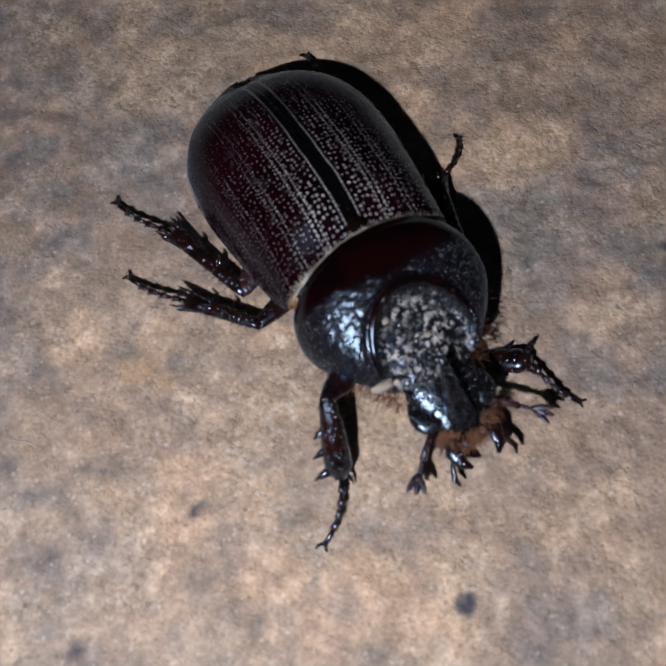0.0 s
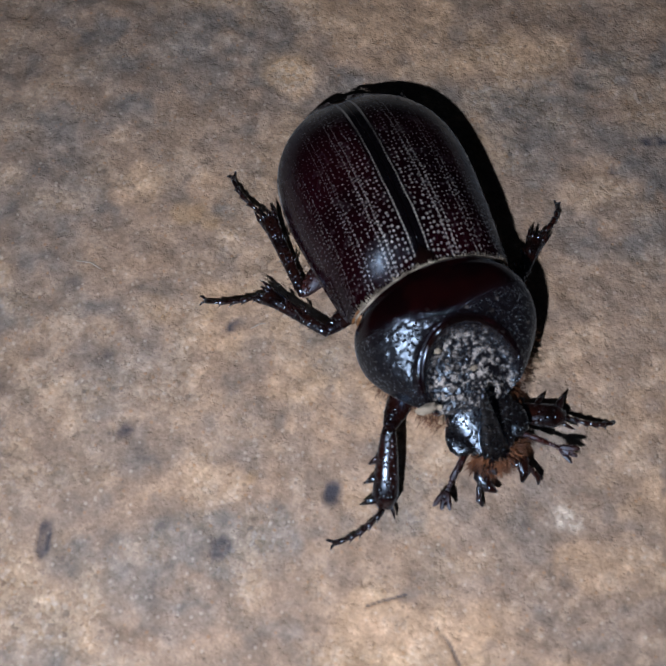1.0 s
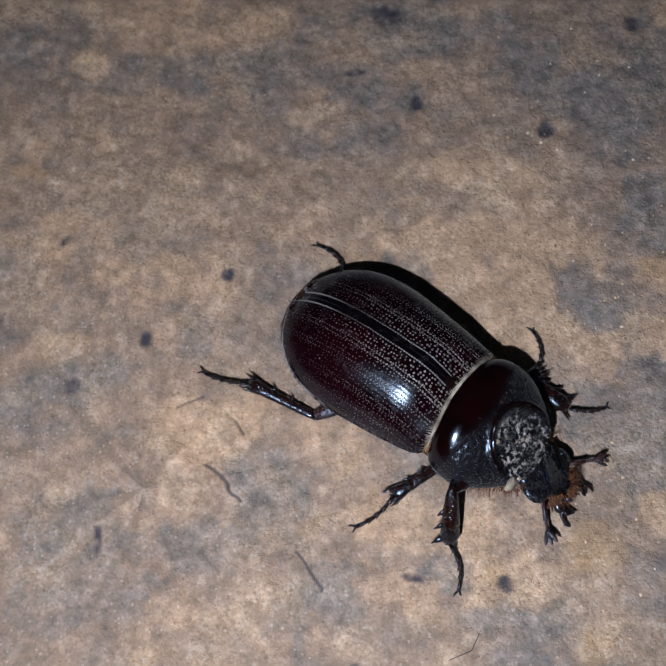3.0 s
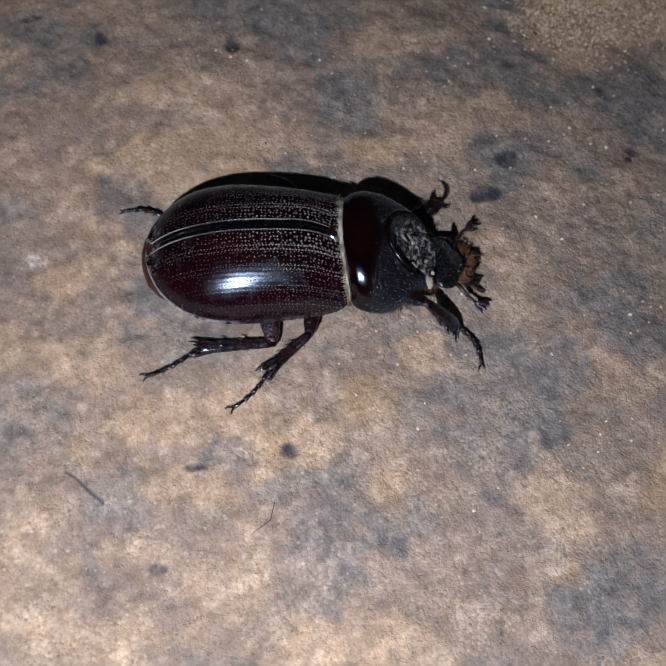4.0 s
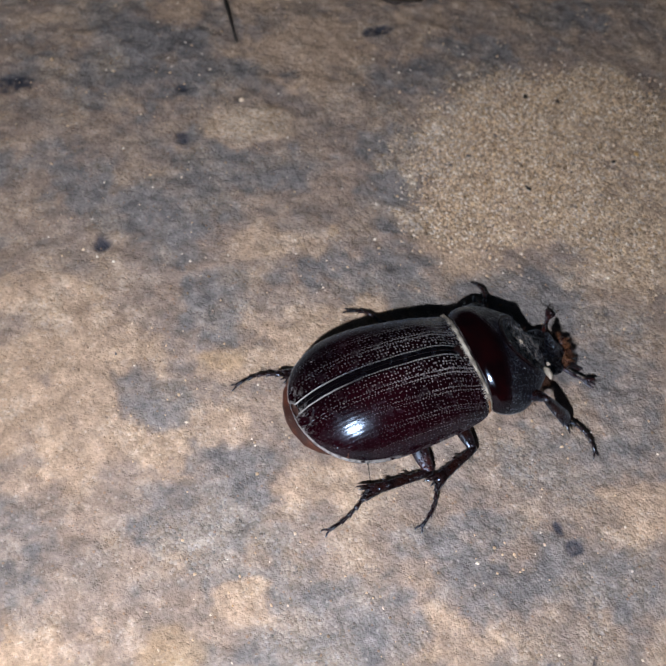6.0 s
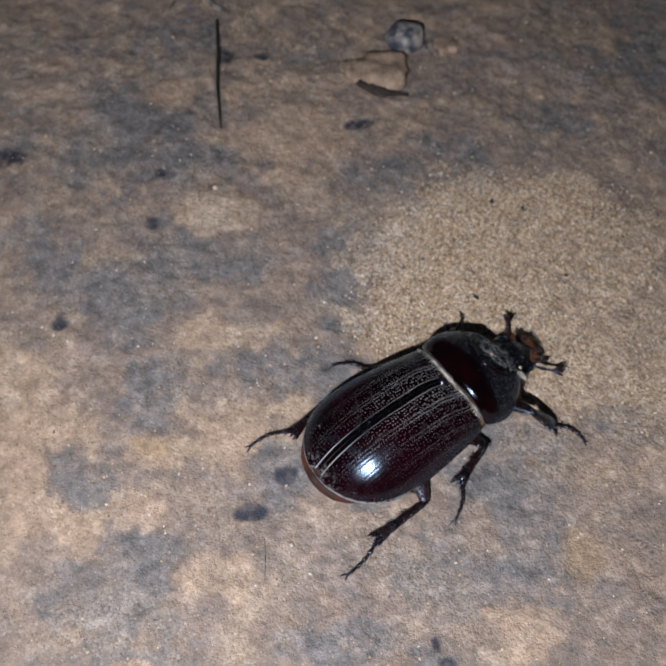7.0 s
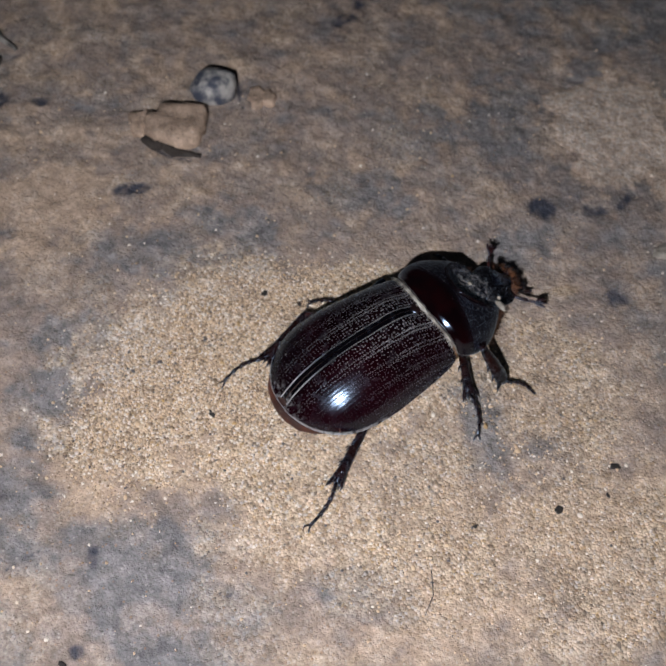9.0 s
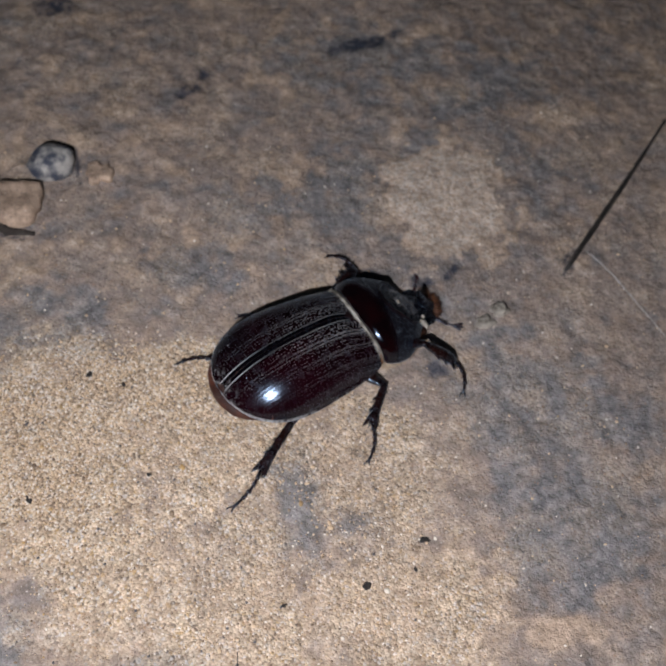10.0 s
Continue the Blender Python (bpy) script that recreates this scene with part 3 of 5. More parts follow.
GREY_C = [
    (34, 62, 4.5, 3.5, 6), (36, 53, 6.0, 4.0, 5), (37, 2, 4.7, 3.8, -18), (37, -15, 3.2, 3.2, -18), (38, 23, 4.0, 7.5, 7),
    (39, 12, 3.6, 4.3, -16), (39, 5, 6.8, 8.1, -17), (40, 58, 5.0, 4.0, -6), (42, -32, 4.7, 4.3, -18), (44, -25, 6.0, 4.7, -24),
    (45, 72, 8.5, 6.0, -3), (46, -21, 8.1, 5.1, -7), (54, -30, 4.7, 3.4, -18), (60, 71, 5.0, 4.1, -6), (62, 2, 4.0, 3.6, -7),
    (62, 23, 3.0, 3.6, -9), (63, 61, 5.6, 6.2, -10), (65, 20, 3.5, 3.5, -8), (65, -23, 5.4, 3.8, -22), (66, 4, 6.8, 4.7, -17),
]
GREY_D = [
    (67, 1, 8.7, 6.6, -13), (68, -8, 5.9, 4.5, -20), (71, -19, 8.7, 5.1, -24), (71, 56, 7.8, 4.7, -15), (71, 8, 6.2, 3.5, -14),
    (73, -11, 8.5, 4.3, -21), (74, 49, 7.0, 5.6, -4), (74, -27, 7.4, 4.7, -20), (74, -49, 7.0, 5.4, -21), (76, 55, 7.3, 5.4, -16),
    (76, 33, 4.1, 3.6, -14), (76, 97, 8.1, 10.6, -11), (77, -20, 6.3, 4.9, -18), (77, 31, 4.1, 4.6, -14), (78, 89, 15.3, 9.8, -11),
    (79, 36, 5.7, 4.9, -15), (79, -14, 12.2, 4.0, -19), (83, 60, 4.0, 10.3, 0), (84, -20, 4.7, 4.9, -18), (89, 83, 11.7, 5.6, -10),
]
GREY_E = [
    (92, 58, 5.6, 5.2, -10), (92, 117, 8.6, 7.6, -10), (96, 58, 6.6, 5.6, -9), (98, -19, 8.9, 3.8, -16), (98, -11, 9.7, 3.2, -12),
    (98, 17, 6.5, 5.5, -4), (100, 31, 8.7, 5.6, -13), (100, 35, 10.8, 4.1, -13), (106, 35, 8.2, 6.3, -14), (107, 26, 5.0, 4.0, -6),
    (107, 12, 5.1, 4.5, -11), (111, 45, 6.2, 6.0, -14), (111, -21, 9.5, 5.4, -18), (112, 49, 5.6, 4.7, -10), (116, 59, 6.6, 4.0, -9),
    (117, -6, 9.2, 5.9, -13), (121, 23, 11.1, 7.2, -18), (124, 25, 8.1, 4.0, -7), (124, 18, 6.5, 5.5, -4), (126, 10, 8.1, 4.0, -7),
]
GREY_F = [
    (127, 74, 10.5, 5.0, -5), (128, 20, 8.6, 6.0, -7), (131, 16, 9.3, 4.0, -16), (131, 2, 6.8, 11.9, -17), (135, 76, 6.1, 5.0, -9),
    (138, 80, 7.0, 4.0, -4), (143, 75, 5.0, 4.9, -6), (153, 14, 7.1, 4.0, -8), (164, 84, 8.1, 5.1, -7), (175, 36, 3.5, 6.7, -8),
    (176, 42, 5.0, 6.6, -6), (177, 98, 8.0, 6.7, -4), (189, 69, 6.5, 5.7, -4), (190, 99, 6.0, 6.6, 0), (196, 103, 7.0, 6.6, -4),
    (201, 138, 23.0, 8.1, -2), (214, 30, 8.6, 14.9, -7), (216, 50, 11.0, 10.4, -5), (222, 45, 13.6, 10.1, -6), (223, 26, 10.6, 8.5, -8),
]
GREY_G = [
    (232, 129, 14.0, 7.8, -4),
]
GREY = GREY_A + GREY_B + GREY_C + GREY_D + GREY_E + GREY_F + GREY_G
WARM_A = [
    (-22, 54, 3.0, 3.0, 0), (-21, -1, 3.5, 2.5, 8), (-15, 54, 2.5, 2.5, 0), (-13, 21, 6.0, 2.5, 5), (-11, 39, 6.5, 3.5, 0),
    (-6, 70, 2.5, 2.5, 0), (-2, 32, 3.5, 2.1, 0), (2, 79, 8.6, 4.0, 7), (4, 76, 7.6, 4.5, 8), (4, 8, 5.5, 3.0, 5),
    (4, -16, 3.5, 3.0, 0), (6, 30, 9.0, 4.5, 0), (9, 89, 7.0, 3.5, 0), (9, 5, 3.5, 3.5, 8), (9, 7, 5.5, 4.5, -5),
    (12, 9, 8.0, 3.0, 4), (13, 74, 7.1, 3.5, 8), (22, 76, 4.0, 3.0, 0), (25, 3, 5.2, 3.6, -17), (28, 16, 6.0, 3.5, 5),
]
WARM_B = [
    (28, -15, 5.6, 3.0, -10), (34, -18, 3.2, 2.7, -18), (35, -9, 10.5, 5.0, -5), (36, 21, 8.4, 4.3, -17), (40, -9, 7.4, 4.6, -20),
    (42, 32, 11.1, 5.5, -8), (44, -16, 8.0, 3.5, -4), (44, -41, 7.6, 4.0, -23), (44, 24, 7.3, 6.7, -16), (52, 43, 7.8, 4.6, -15),
    (53, 17, 5.9, 6.2, -20), (56, 26, 9.1, 5.6, -6), (58, 33, 7.8, 4.0, -15), (65, 14, 7.2, 4.0, -12), (67, -10, 3.6, 3.2, -16),
    (68, 12, 6.0, 5.1, -5), (74, -35, 4.3, 4.7, -21), (78, 24, 8.2, 3.4, -14), (82, 2, 5.7, 3.5, -15), (88, 44, 8.1, 4.1, -11),
]
WARM_C = [
    (89, 24, 9.7, 6.2, -12), (90, -22, 7.0, 4.9, -21), (90, 102, 5.0, 4.0, -6), (98, 26, 8.9, 3.8, -16), (104, 99, 4.0, 4.0, -7),
    (105, 84, 9.2, 7.4, -13), (112, 89, 7.6, 6.7, -8), (117, 35, 9.3, 6.0, -16), (120, 42, 11.2, 6.2, -10), (123, -15, 5.1, 4.3, -11),
    (123, 40, 9.1, 6.5, -6), (127, 41, 13.9, 6.5, -15), (132, 103, 5.5, 5.0, -5), (132, 38, 9.6, 8.0, -6), (138, 59, 9.6, 7.0, -9),
    (140, 51, 15.4, 14.3, -13), (143, 56, 7.5, 7.0, -4), (148, 33, 9.8, 8.3, -15), (151, 58, 12.2, 8.5, -9), (160, 46, 8.6, 7.1, -7),
]
WARM_D = [
    (162, 14, 15.1, 11.3, -6), (173, 20, 15.2, 6.6, -9), (174, 12, 8.6, 6.2, -7), (176, 44, 10.5, 6.2, -5), (190, 19, 12.6, 9.8, -7),
    (209, 12, 4.0, 2.7, -7), (212, 12, 5.6, 2.1, -10), (214, 96, 12.0, 12.9, -5),
]
WARM = WARM_A + WARM_B + WARM_C + WARM_D
YELLOW_A = [
    (-17, 51, 2.0, 1.5, 0), (-14, 50, 1.0, 1.0, 0), (-13, 39, 0.5, 0.5, 0), (-7, 71, 2.5, 2.5, 11), (-7, 22, 0.5, 0.7, 0),
    (44, -16, 1.6, 1.1, -18), (54, -26, 2.1, 3.4, -14), (56, -14, 1.6, 2.7, -18), (57, -13, 3.6, 3.4, -16), (70, -43, 2.2, 1.8, -27),
    (75, 25, 3.2, 1.6, -18), (76, 25, 1.1, 1.0, -27), (89, -39, 3.8, 4.3, -23), (93, 69, 6.2, 3.2, -14), (98, 71, 2.0, 2.5, 0),
    (99, 43, 0.7, 1.1, -45), (137, -5, 3.0, 3.8, -9), (195, 61, 2.0, 1.0, 0),
]
YELLOW = YELLOW_A
PALE = [
    (23, 20, 2.5, 1.5, 0), (68, -41, 2.7, 2.5, -22), (118, 52, 3.0, 2.1, -9), (123, 53, 4.6, 3.4, -13), (125, 56, 4.6, 4.3, -13),
    (125, 54, 4.0, 3.0, -7), (131, 65, 4.0, 2.0, 0), (133, 63, 5.1, 3.2, -11), (137, 63, 5.2, 4.0, -17), (143, 69, 4.0, 2.0, 0),
]
DARK_A = [
    (-26, 15, 0.5, 1.6, 0), (-20, 26, 1.0, 1.0, 0), (-10, 38, 1.1, 0.5, 27), (-9, 15, 1.0, 1.0, 0), (-6, -6, 0.5, 1.6, 0),
    (1, 21, 1.0, 1.5, 0), (13, 30, 1.0, 1.0, 0), (25, -25, 1.1, 0.5, -27), (30, 60, 0.5, 0.7, 0), (33, -15, 1.6, 0.5, -18),
    (35, 64, 1.5, 0.5, 0), (43, 75, 2.5, 2.0, 0), (44, 57, 1.0, 1.5, 0), (45, -17, 1.1, 1.0, -27), (57, 88, 2.5, 2.1, -11),
    (59, -46, 0.5, 1.0, 0), (63, 50, 1.5, 1.6, 0), (76, -28, 1.1, 1.4, -27), (81, 69, 1.0, 2.1, 0), (84, 81, 1.0, 1.0, 0),
]
DARK_B = [
    (88, 11, 2.1, 1.1, -14), (95, 16, 1.6, 1.1, -18), (100, -31, 1.0, 1.8, 0), (102, 111, 2.1, 1.6, -14), (109, 110, 1.5, 1.1, 0),
    (111, -14, 0.5, 1.1, 0), (112, -17, 1.0, 1.0, 0), (116, 11, 1.0, 1.0, 0), (118, 23, 1.0, 2.2, 0), (124, 88, 2.5, 1.0, 0),
    (126, 88, 1.5, 1.0, 0), (195, 78, 2.1, 2.7, -14), (203, 59, 2.1, 2.5, -14), (205, 77, 3.0, 1.1, 0), (211, 79, 0.7, 2.5, -45),
    (234, 79, 1.1, 2.7, -27),
]
DARK_C = [
    (168, 130, 3.4, 1.8, 20), (171, 134, 1.6, 2.8, 0), (142, 158, 4.0, 3.2, 20), (205, 141, 11.0, 1.4, 18),
]
DARK = DARK_A + DARK_B + DARK_C
SAND = [
    (122, 41, 9, 9, 0), (128, 51, 10, 10, 0), (137, 60, 11, 9, 0), (148, 64, 11, 7, 0), (139, 45, 13, 10, 0), (160, 60, 10, 8, 0),
]
THIN_SAND = [
    (155, 48, 16, 14, 0), (172, 48, 16, 12, 0), (187, 40, 13, 17, 0), (186, 18, 13, 17, 0), (165, 24, 17, 15, 0), (145, 30, 13, 11, 0),
]
# bare grey stone showing through the sand
BARE = [
    (175, 38, 3.6, 5.5, 10), (177, 32, 3.2, 3.6, 0), (183, 33, 2.6, 2.0, 0), (204, 60, 3.0, 2.8, 0),
]
DISC = [
    (214, 96.7, 12, 13.6, 0), (98, 70, 2.7, 2.7, 0), (90.5, 68.6, 3.4, 3.0, 0), (93.9, 69, 6.6, 4.5, 0), (-6.9, 70.2, 2.1, 2.3, 0),
]


def lattice(x, y, size, seed):
    """Smooth value noise over arrays of places, -1 to 1."""
    table = np.random.RandomState(seed).rand(256, 256) * 2 - 1
    u, v = x / size, y / size
    i, j = np.floor(u).astype(int), np.floor(v).astype(int)
    a, b = u - i, v - j
    a, b = a * a * (3 - 2 * a), b * b * (3 - 2 * b)
    i, j, k, l = i % 256, j % 256, (i + 1) % 256, (j + 1) % 256
    return (table[i, j] * (1 - a) + table[k, j] * a) * (1 - b) + (table[i, l] * (1 - a) + table[k, l] * a) * b


def stains(x, y, blots, edge, tear=1.1):
    """How much each place is covered by ragged-edged blots (x, y, half-width, half-depth in mm, turn in degrees)."""
    cover = np.zeros_like(x)
    ragged = 0.34 * lattice(x, y, 5.0, 5) + 0.26 * lattice(x, y, 2.1, 6) + 0.16 * lattice(x, y, 0.9, 7)
    for cx, cy, rx, ry, turn in blots:
        far = 2.2 * max(rx, ry)
        near = (np.abs(x - cx) < far) & (np.abs(y - cy) < far)
        c, s = math.cos(radians(turn)), math.sin(radians(turn))
        u, v = x[near] - cx, y[near] - cy
        d = np.hypot((u * c + v * s) / rx, (v * c - u * s) / ry) + ragged[near] * tear
        cover[near] = np.maximum(cover[near], np.clip((1.0 + edge - d) / (2 * edge), 0, 1))
    return cover * cover * (3 - 2 * cover)


def paint(tone, x, y, blot, shade):
    """Draws one ragged stain of a shade over those already there."""
    cx, cy, rx, ry, turn = blot
    far = 2.0 * max(rx, ry)
    near = np.flatnonzero((np.abs(x - cx) < far) & (np.abs(y - cy) < far))
    cover = stains(x[near], y[near], [blot], 0.28, 1.25)
    tone[near] += (shade - tone[near]) * (0.55 + 0.32 * step(15.0, 50.0, cx)) * cover


CRACKS_AND_SHADE = [
    (0.13, [(8.4, 2.4), (10.2, 0.5), (12.5, -3.2)]),
    (0.1, [(11.2, 10.0), (13.3, 6.1)]),
    (0.2, [(107.5, -30.4), (105.6, -34.4), (103.1, -36.4)]),
    (0.22, [(101.3, -29.8), (99.2, -31.5), (99.3, -34.5)]),
    (0.12, [(104.9, -33.5), (106.7, -36.2)]),
    (0.1, [(146.1, -4.0), (148.0, -7.8)]),
    (0.12, [(105.8, 22.5), (111.1, 25.6)]),
    (0.12, [(99.4, -29.8), (100.5, -33.7)]),
    (0.08, [(4.6, 10.8), (8.5, 12.0)]),
    (0.12, [(19.1, -10.3), (21.9, -15.4)]),
    (0.1, [(132.7, 18.1), (136.0, 15.7)]),
    # painted shade along the undercut edge of the clay chip
    (0.45, [(128.3, 97.5), (131.5, 94.9), (134.8, 94.0)]),
    # painted shadow behind the half-buried pebble
    (0.45, [(140.2, 117.7), (144.4, 115.1), (145.2, 106.0)]),
    (0.15, [(232.0, 76.2), (236.0, 81.6), (238.0, 82.5)]),
    (0.2, [(123.8, 87.6), (126.8, 88.8)]),
]


def cracks_and_shade(x, y):
    """Thin broken lines in the stone and two painted shade lines: half-width and the places that each runs through."""
    cover = np.zeros_like(x)
    bend_x, bend_y = 0.28 * lattice(x, y, 1.6, 31), 0.28 * lattice(x, y, 1.6, 32)
    wide = 1 + 0.8 * lattice(x, y, 2.3, 33)
    for half, line in CRACKS_AND_SHADE:
        for (ax, ay), (bx, by) in zip(line, line[1:]):
            near = (x > min(ax, bx) - 2) & (x < max(ax, bx) + 2) & (y > min(ay, by) - 2) & (y < max(ay, by) + 2)
            px, py = x[near] + bend_x[near] - ax, y[near] + bend_y[near] - ay
            u = np.clip((px * (bx - ax) + py * (by - ay)) / ((bx - ax) ** 2 + (by - ay) ** 2), 0, 1)
            d = np.hypot(px - u * (bx - ax), py - u * (by - ay))
            cover[near] = np.maximum(cover[near], np.clip(1.4 - d / (half * np.maximum(wide[near], 0.15)), 0, 1))
    return cover


def relief(x, y):
    """The stone's own unevenness, in millimetres."""
    # crumbly clods beyond the sand
    rim = np.clip((y - 0.12 * np.abs(x - 140) - 66.0) / 22.0, 0, 1)
    clods = np.maximum(0.0, lattice(x, y, 5.2, 51) + 0.55 * lattice(x, y, 2.6, 52) - 0.05)
    return 0.32 * rim * clods + 0.55 * lattice(x, y, 31.0, 1) + 0.30 * lattice(x, y, 11.0, 2) + 0.18 * lattice(x, y, 4.1, 3) + 0.13 * lattice(x, y, 1.9, 4) + 0.10 * lattice(x, y, 0.95, 8)


def build_ground():
    # closest where the camera is nearest
    fine_x = np.concatenate([np.arange(-62.0, -4.0, 0.45), np.arange(-4.0, 26.0, 0.2), np.arange(26.0, 292.0, 0.45)])
    fine_y = np.concatenate([np.arange(-70.0, -16.0, 0.45), np.arange(-16.0, 14.0, 0.2), np.arange(14.0, 185.0, 0.45)])
    far = 2.0 * 1.42 ** np.arange(1, 18)
    xs = np.concatenate([fine_x[0] - far[::-1], fine_x, fine_x[-1] + far])
    ys = np.concatenate([fine_y[0] - far[::-1], fine_y, fine_y[-1] + far])
    x, y = (a.ravel() for a in np.meshgrid(xs, ys))
    nx, ny = len(xs), len(ys)
    yellow = stains(x, y, YELLOW, 0.5) * 0.45
    pale = stains(x, y, PALE, 0.7, 1.5) * 0.85
    dark = stains(x, y, DARK, 0.42, 1.5) * np.clip(0.78 + 0.45 * lattice(x, y, 0.9, 21) + 0.24 * lattice(x, y, 7.0, 22), 0.12, 0.95)
    sand = np.clip(0.04 + 0.20 * lattice(x, y, 9.0, 17) + 0.24 * lattice(x, y, 3.0, 18) + 1.0 * stains(x, y, SAND, 0.36, 1.5) + 0.62 * stains(x, y, THIN_SAND, 0.4), 0, 1)
    bare = stains(x, y, BARE, 0.35, 1.0)
    sand *= 1 - 0.85 * bare
    disc = stains(x, y, DISC, 0.18, 0.7)
    # duller ground round the pale disc
    round_disc = stains(x, y, [(214, 96.7, 25, 27, 0)], 0.5) * np.clip((x - 155.0) / 35.0, 0, 1)
    crack_shade = cracks_and_shade(x, y)
    # clouds of grey and flecks of tan between the larger stains
    cloud = 0.22 * lattice(x, y, 15.0, 11) + 0.36 * lattice(x, y, 6.3, 12) + 0.44 * lattice(x, y, 2.6, 13) + 0.34 * lattice(x, y, 1.2, 14)
    tone = np.full_like(x, 0.48)
    # larger stains lie under smaller ones
    for blot, shade in sorted([(b, 1.0) for b in GREY] + [(b, -0.08) for b in WARM], key=lambda p: -p[0][2] * p[0][3]):
        paint(tone, x, y, blot, shade)
    fleck = lattice(x, y, 2.3, 41) + 0.6 * lattice(x, y, 1.15, 42) + 0.5 * lattice(x, y, 4.6, 43)
    light_fleck, dim_fleck = np.clip(2.2 * (fleck - 0.35), 0, 1), np.clip(2.2 * (-0.45 - fleck), 0, 1)
    far_off = np.clip((y - 0.12 * np.abs(x - 140) - 55.0) / 30.0, 0, 1)
    clod = lattice(x, y, 4.0, 44) + 0.7 * lattice(x, y, 2.1, 45)
    far_off = far_off * (1 - disc)
    tone -= far_off * 0.38 * np.clip(2.0 * (clod - 0.3), 0, 1)
    tone += far_off * 0.28 * np.clip(2.0 * (-0.4 - clod), 0, 1)
    tone = np.clip(tone + 0.30 * cloud - 0.22 * light_fleck + 0.20 * dim_fleck + 0.35 * bare + 0.30 * round_disc - 1.6 * disc - 0.30 * sand, 0, 1)
    grey = tone
    warm = np.clip(1.15 - 2.4 * tone + 0.3 * cloud + 0.3 * disc, 0, 1) * 0.9
    dark = np.maximum(dark, 0.85 * crack_shade)
    pale = np.maximum(pale * np.clip(0.85 + 1.1 * lattice(x, y, 1.3, 15) + 0.8 * lattice(x, y, 3.1, 16), 0, 1), np.maximum(0.42 * disc, 0.18 * light_fleck))
    pale = np.maximum(pale, 0.70 * stains(x, y, DISC[:1], 0.16, 0.6) * np.clip(0.75 + 0.5 * lattice(x, y, 1.6, 61), 0, 1))
    z = relief(x, y) - 0.15 * dark - 0.12 * tone - 0.25 * crack_shade + 0.12 * disc
    n = nx * ny
    mesh = bpy.data.meshes.new("ground")
    mesh.vertices.add(n)
    mesh.vertices.foreach_set("co", (np.stack([x, y, z], 1) * MM).astype(np.float32).ravel())
    i = (np.arange(ny - 1)[:, None] * nx + np.arange(nx - 1)[None, :]).ravel()
    quads = np.stack([i, i + 1, i + nx + 1, i + nx], 1).astype(np.int32)
    mesh.loops.add(quads.size)
    mesh.loops.foreach_set("vertex_index", quads.ravel())
    mesh.polygons.add(len(quads))
    mesh.polygons.foreach_set("loop_start", np.arange(0, quads.size, 4, dtype=np.int32))
    mesh.polygons.foreach_set("loop_total", np.full(len(quads), 4, dtype=np.int32))
    for name, values in (("stain", (grey, warm, dark)), ("stain_fine", (pale, yellow, sand))):
        layer = mesh.attributes.new(name, "FLOAT_COLOR", "POINT")
        layer.data.foreach_set("color", np.stack([*values, np.ones(n)], 1).astype(np.float32).ravel())
    mesh.update(calc_edges=True)
    mesh.validate()
    mesh.shade_smooth()
    mesh.materials.append(GROUND)
    return tagged(new("ground", mesh), "sandy tan and blue-grey stained clay stone ground", "ground", kind="structure")


def ground_height(x, y):
    return float(relief(np.array([float(x)]), np.array([float(y)]))[0])


def grain_material():
    n = Nodes("sand_grains")
    pick = n.tree.nodes.new("ShaderNodeNewGeometry").outputs["Random Per Island"]
    fine = n.noise(n.here(), 3000.0, 3.0)
    colour = n.mix(n.ramp(pick, 0.0, 0.55), rgb(0.16, 0.105, 0.065), rgb(0.54, 0.385, 0.24))
    colour = n.mix(n.ramp(pick, 0.64, 0.86), colour, rgb(0.66, 0.585, 0.49))
    colour = n.mix(n.ramp(pick, 0.94, 0.96), colour, rgb(0.42, 0.26, 0.10))
    colour = n.mix(n.ramp(pick, 0.96, 0.98), colour, rgb(0.08, 0.07, 0.07))
    return n.finish(colour, n.ramp(fine, 0.3, 0.7, 0.35, 0.7), n.bump(fine, 0.5, 0.00005), Specular_IOR_Level=0.5)


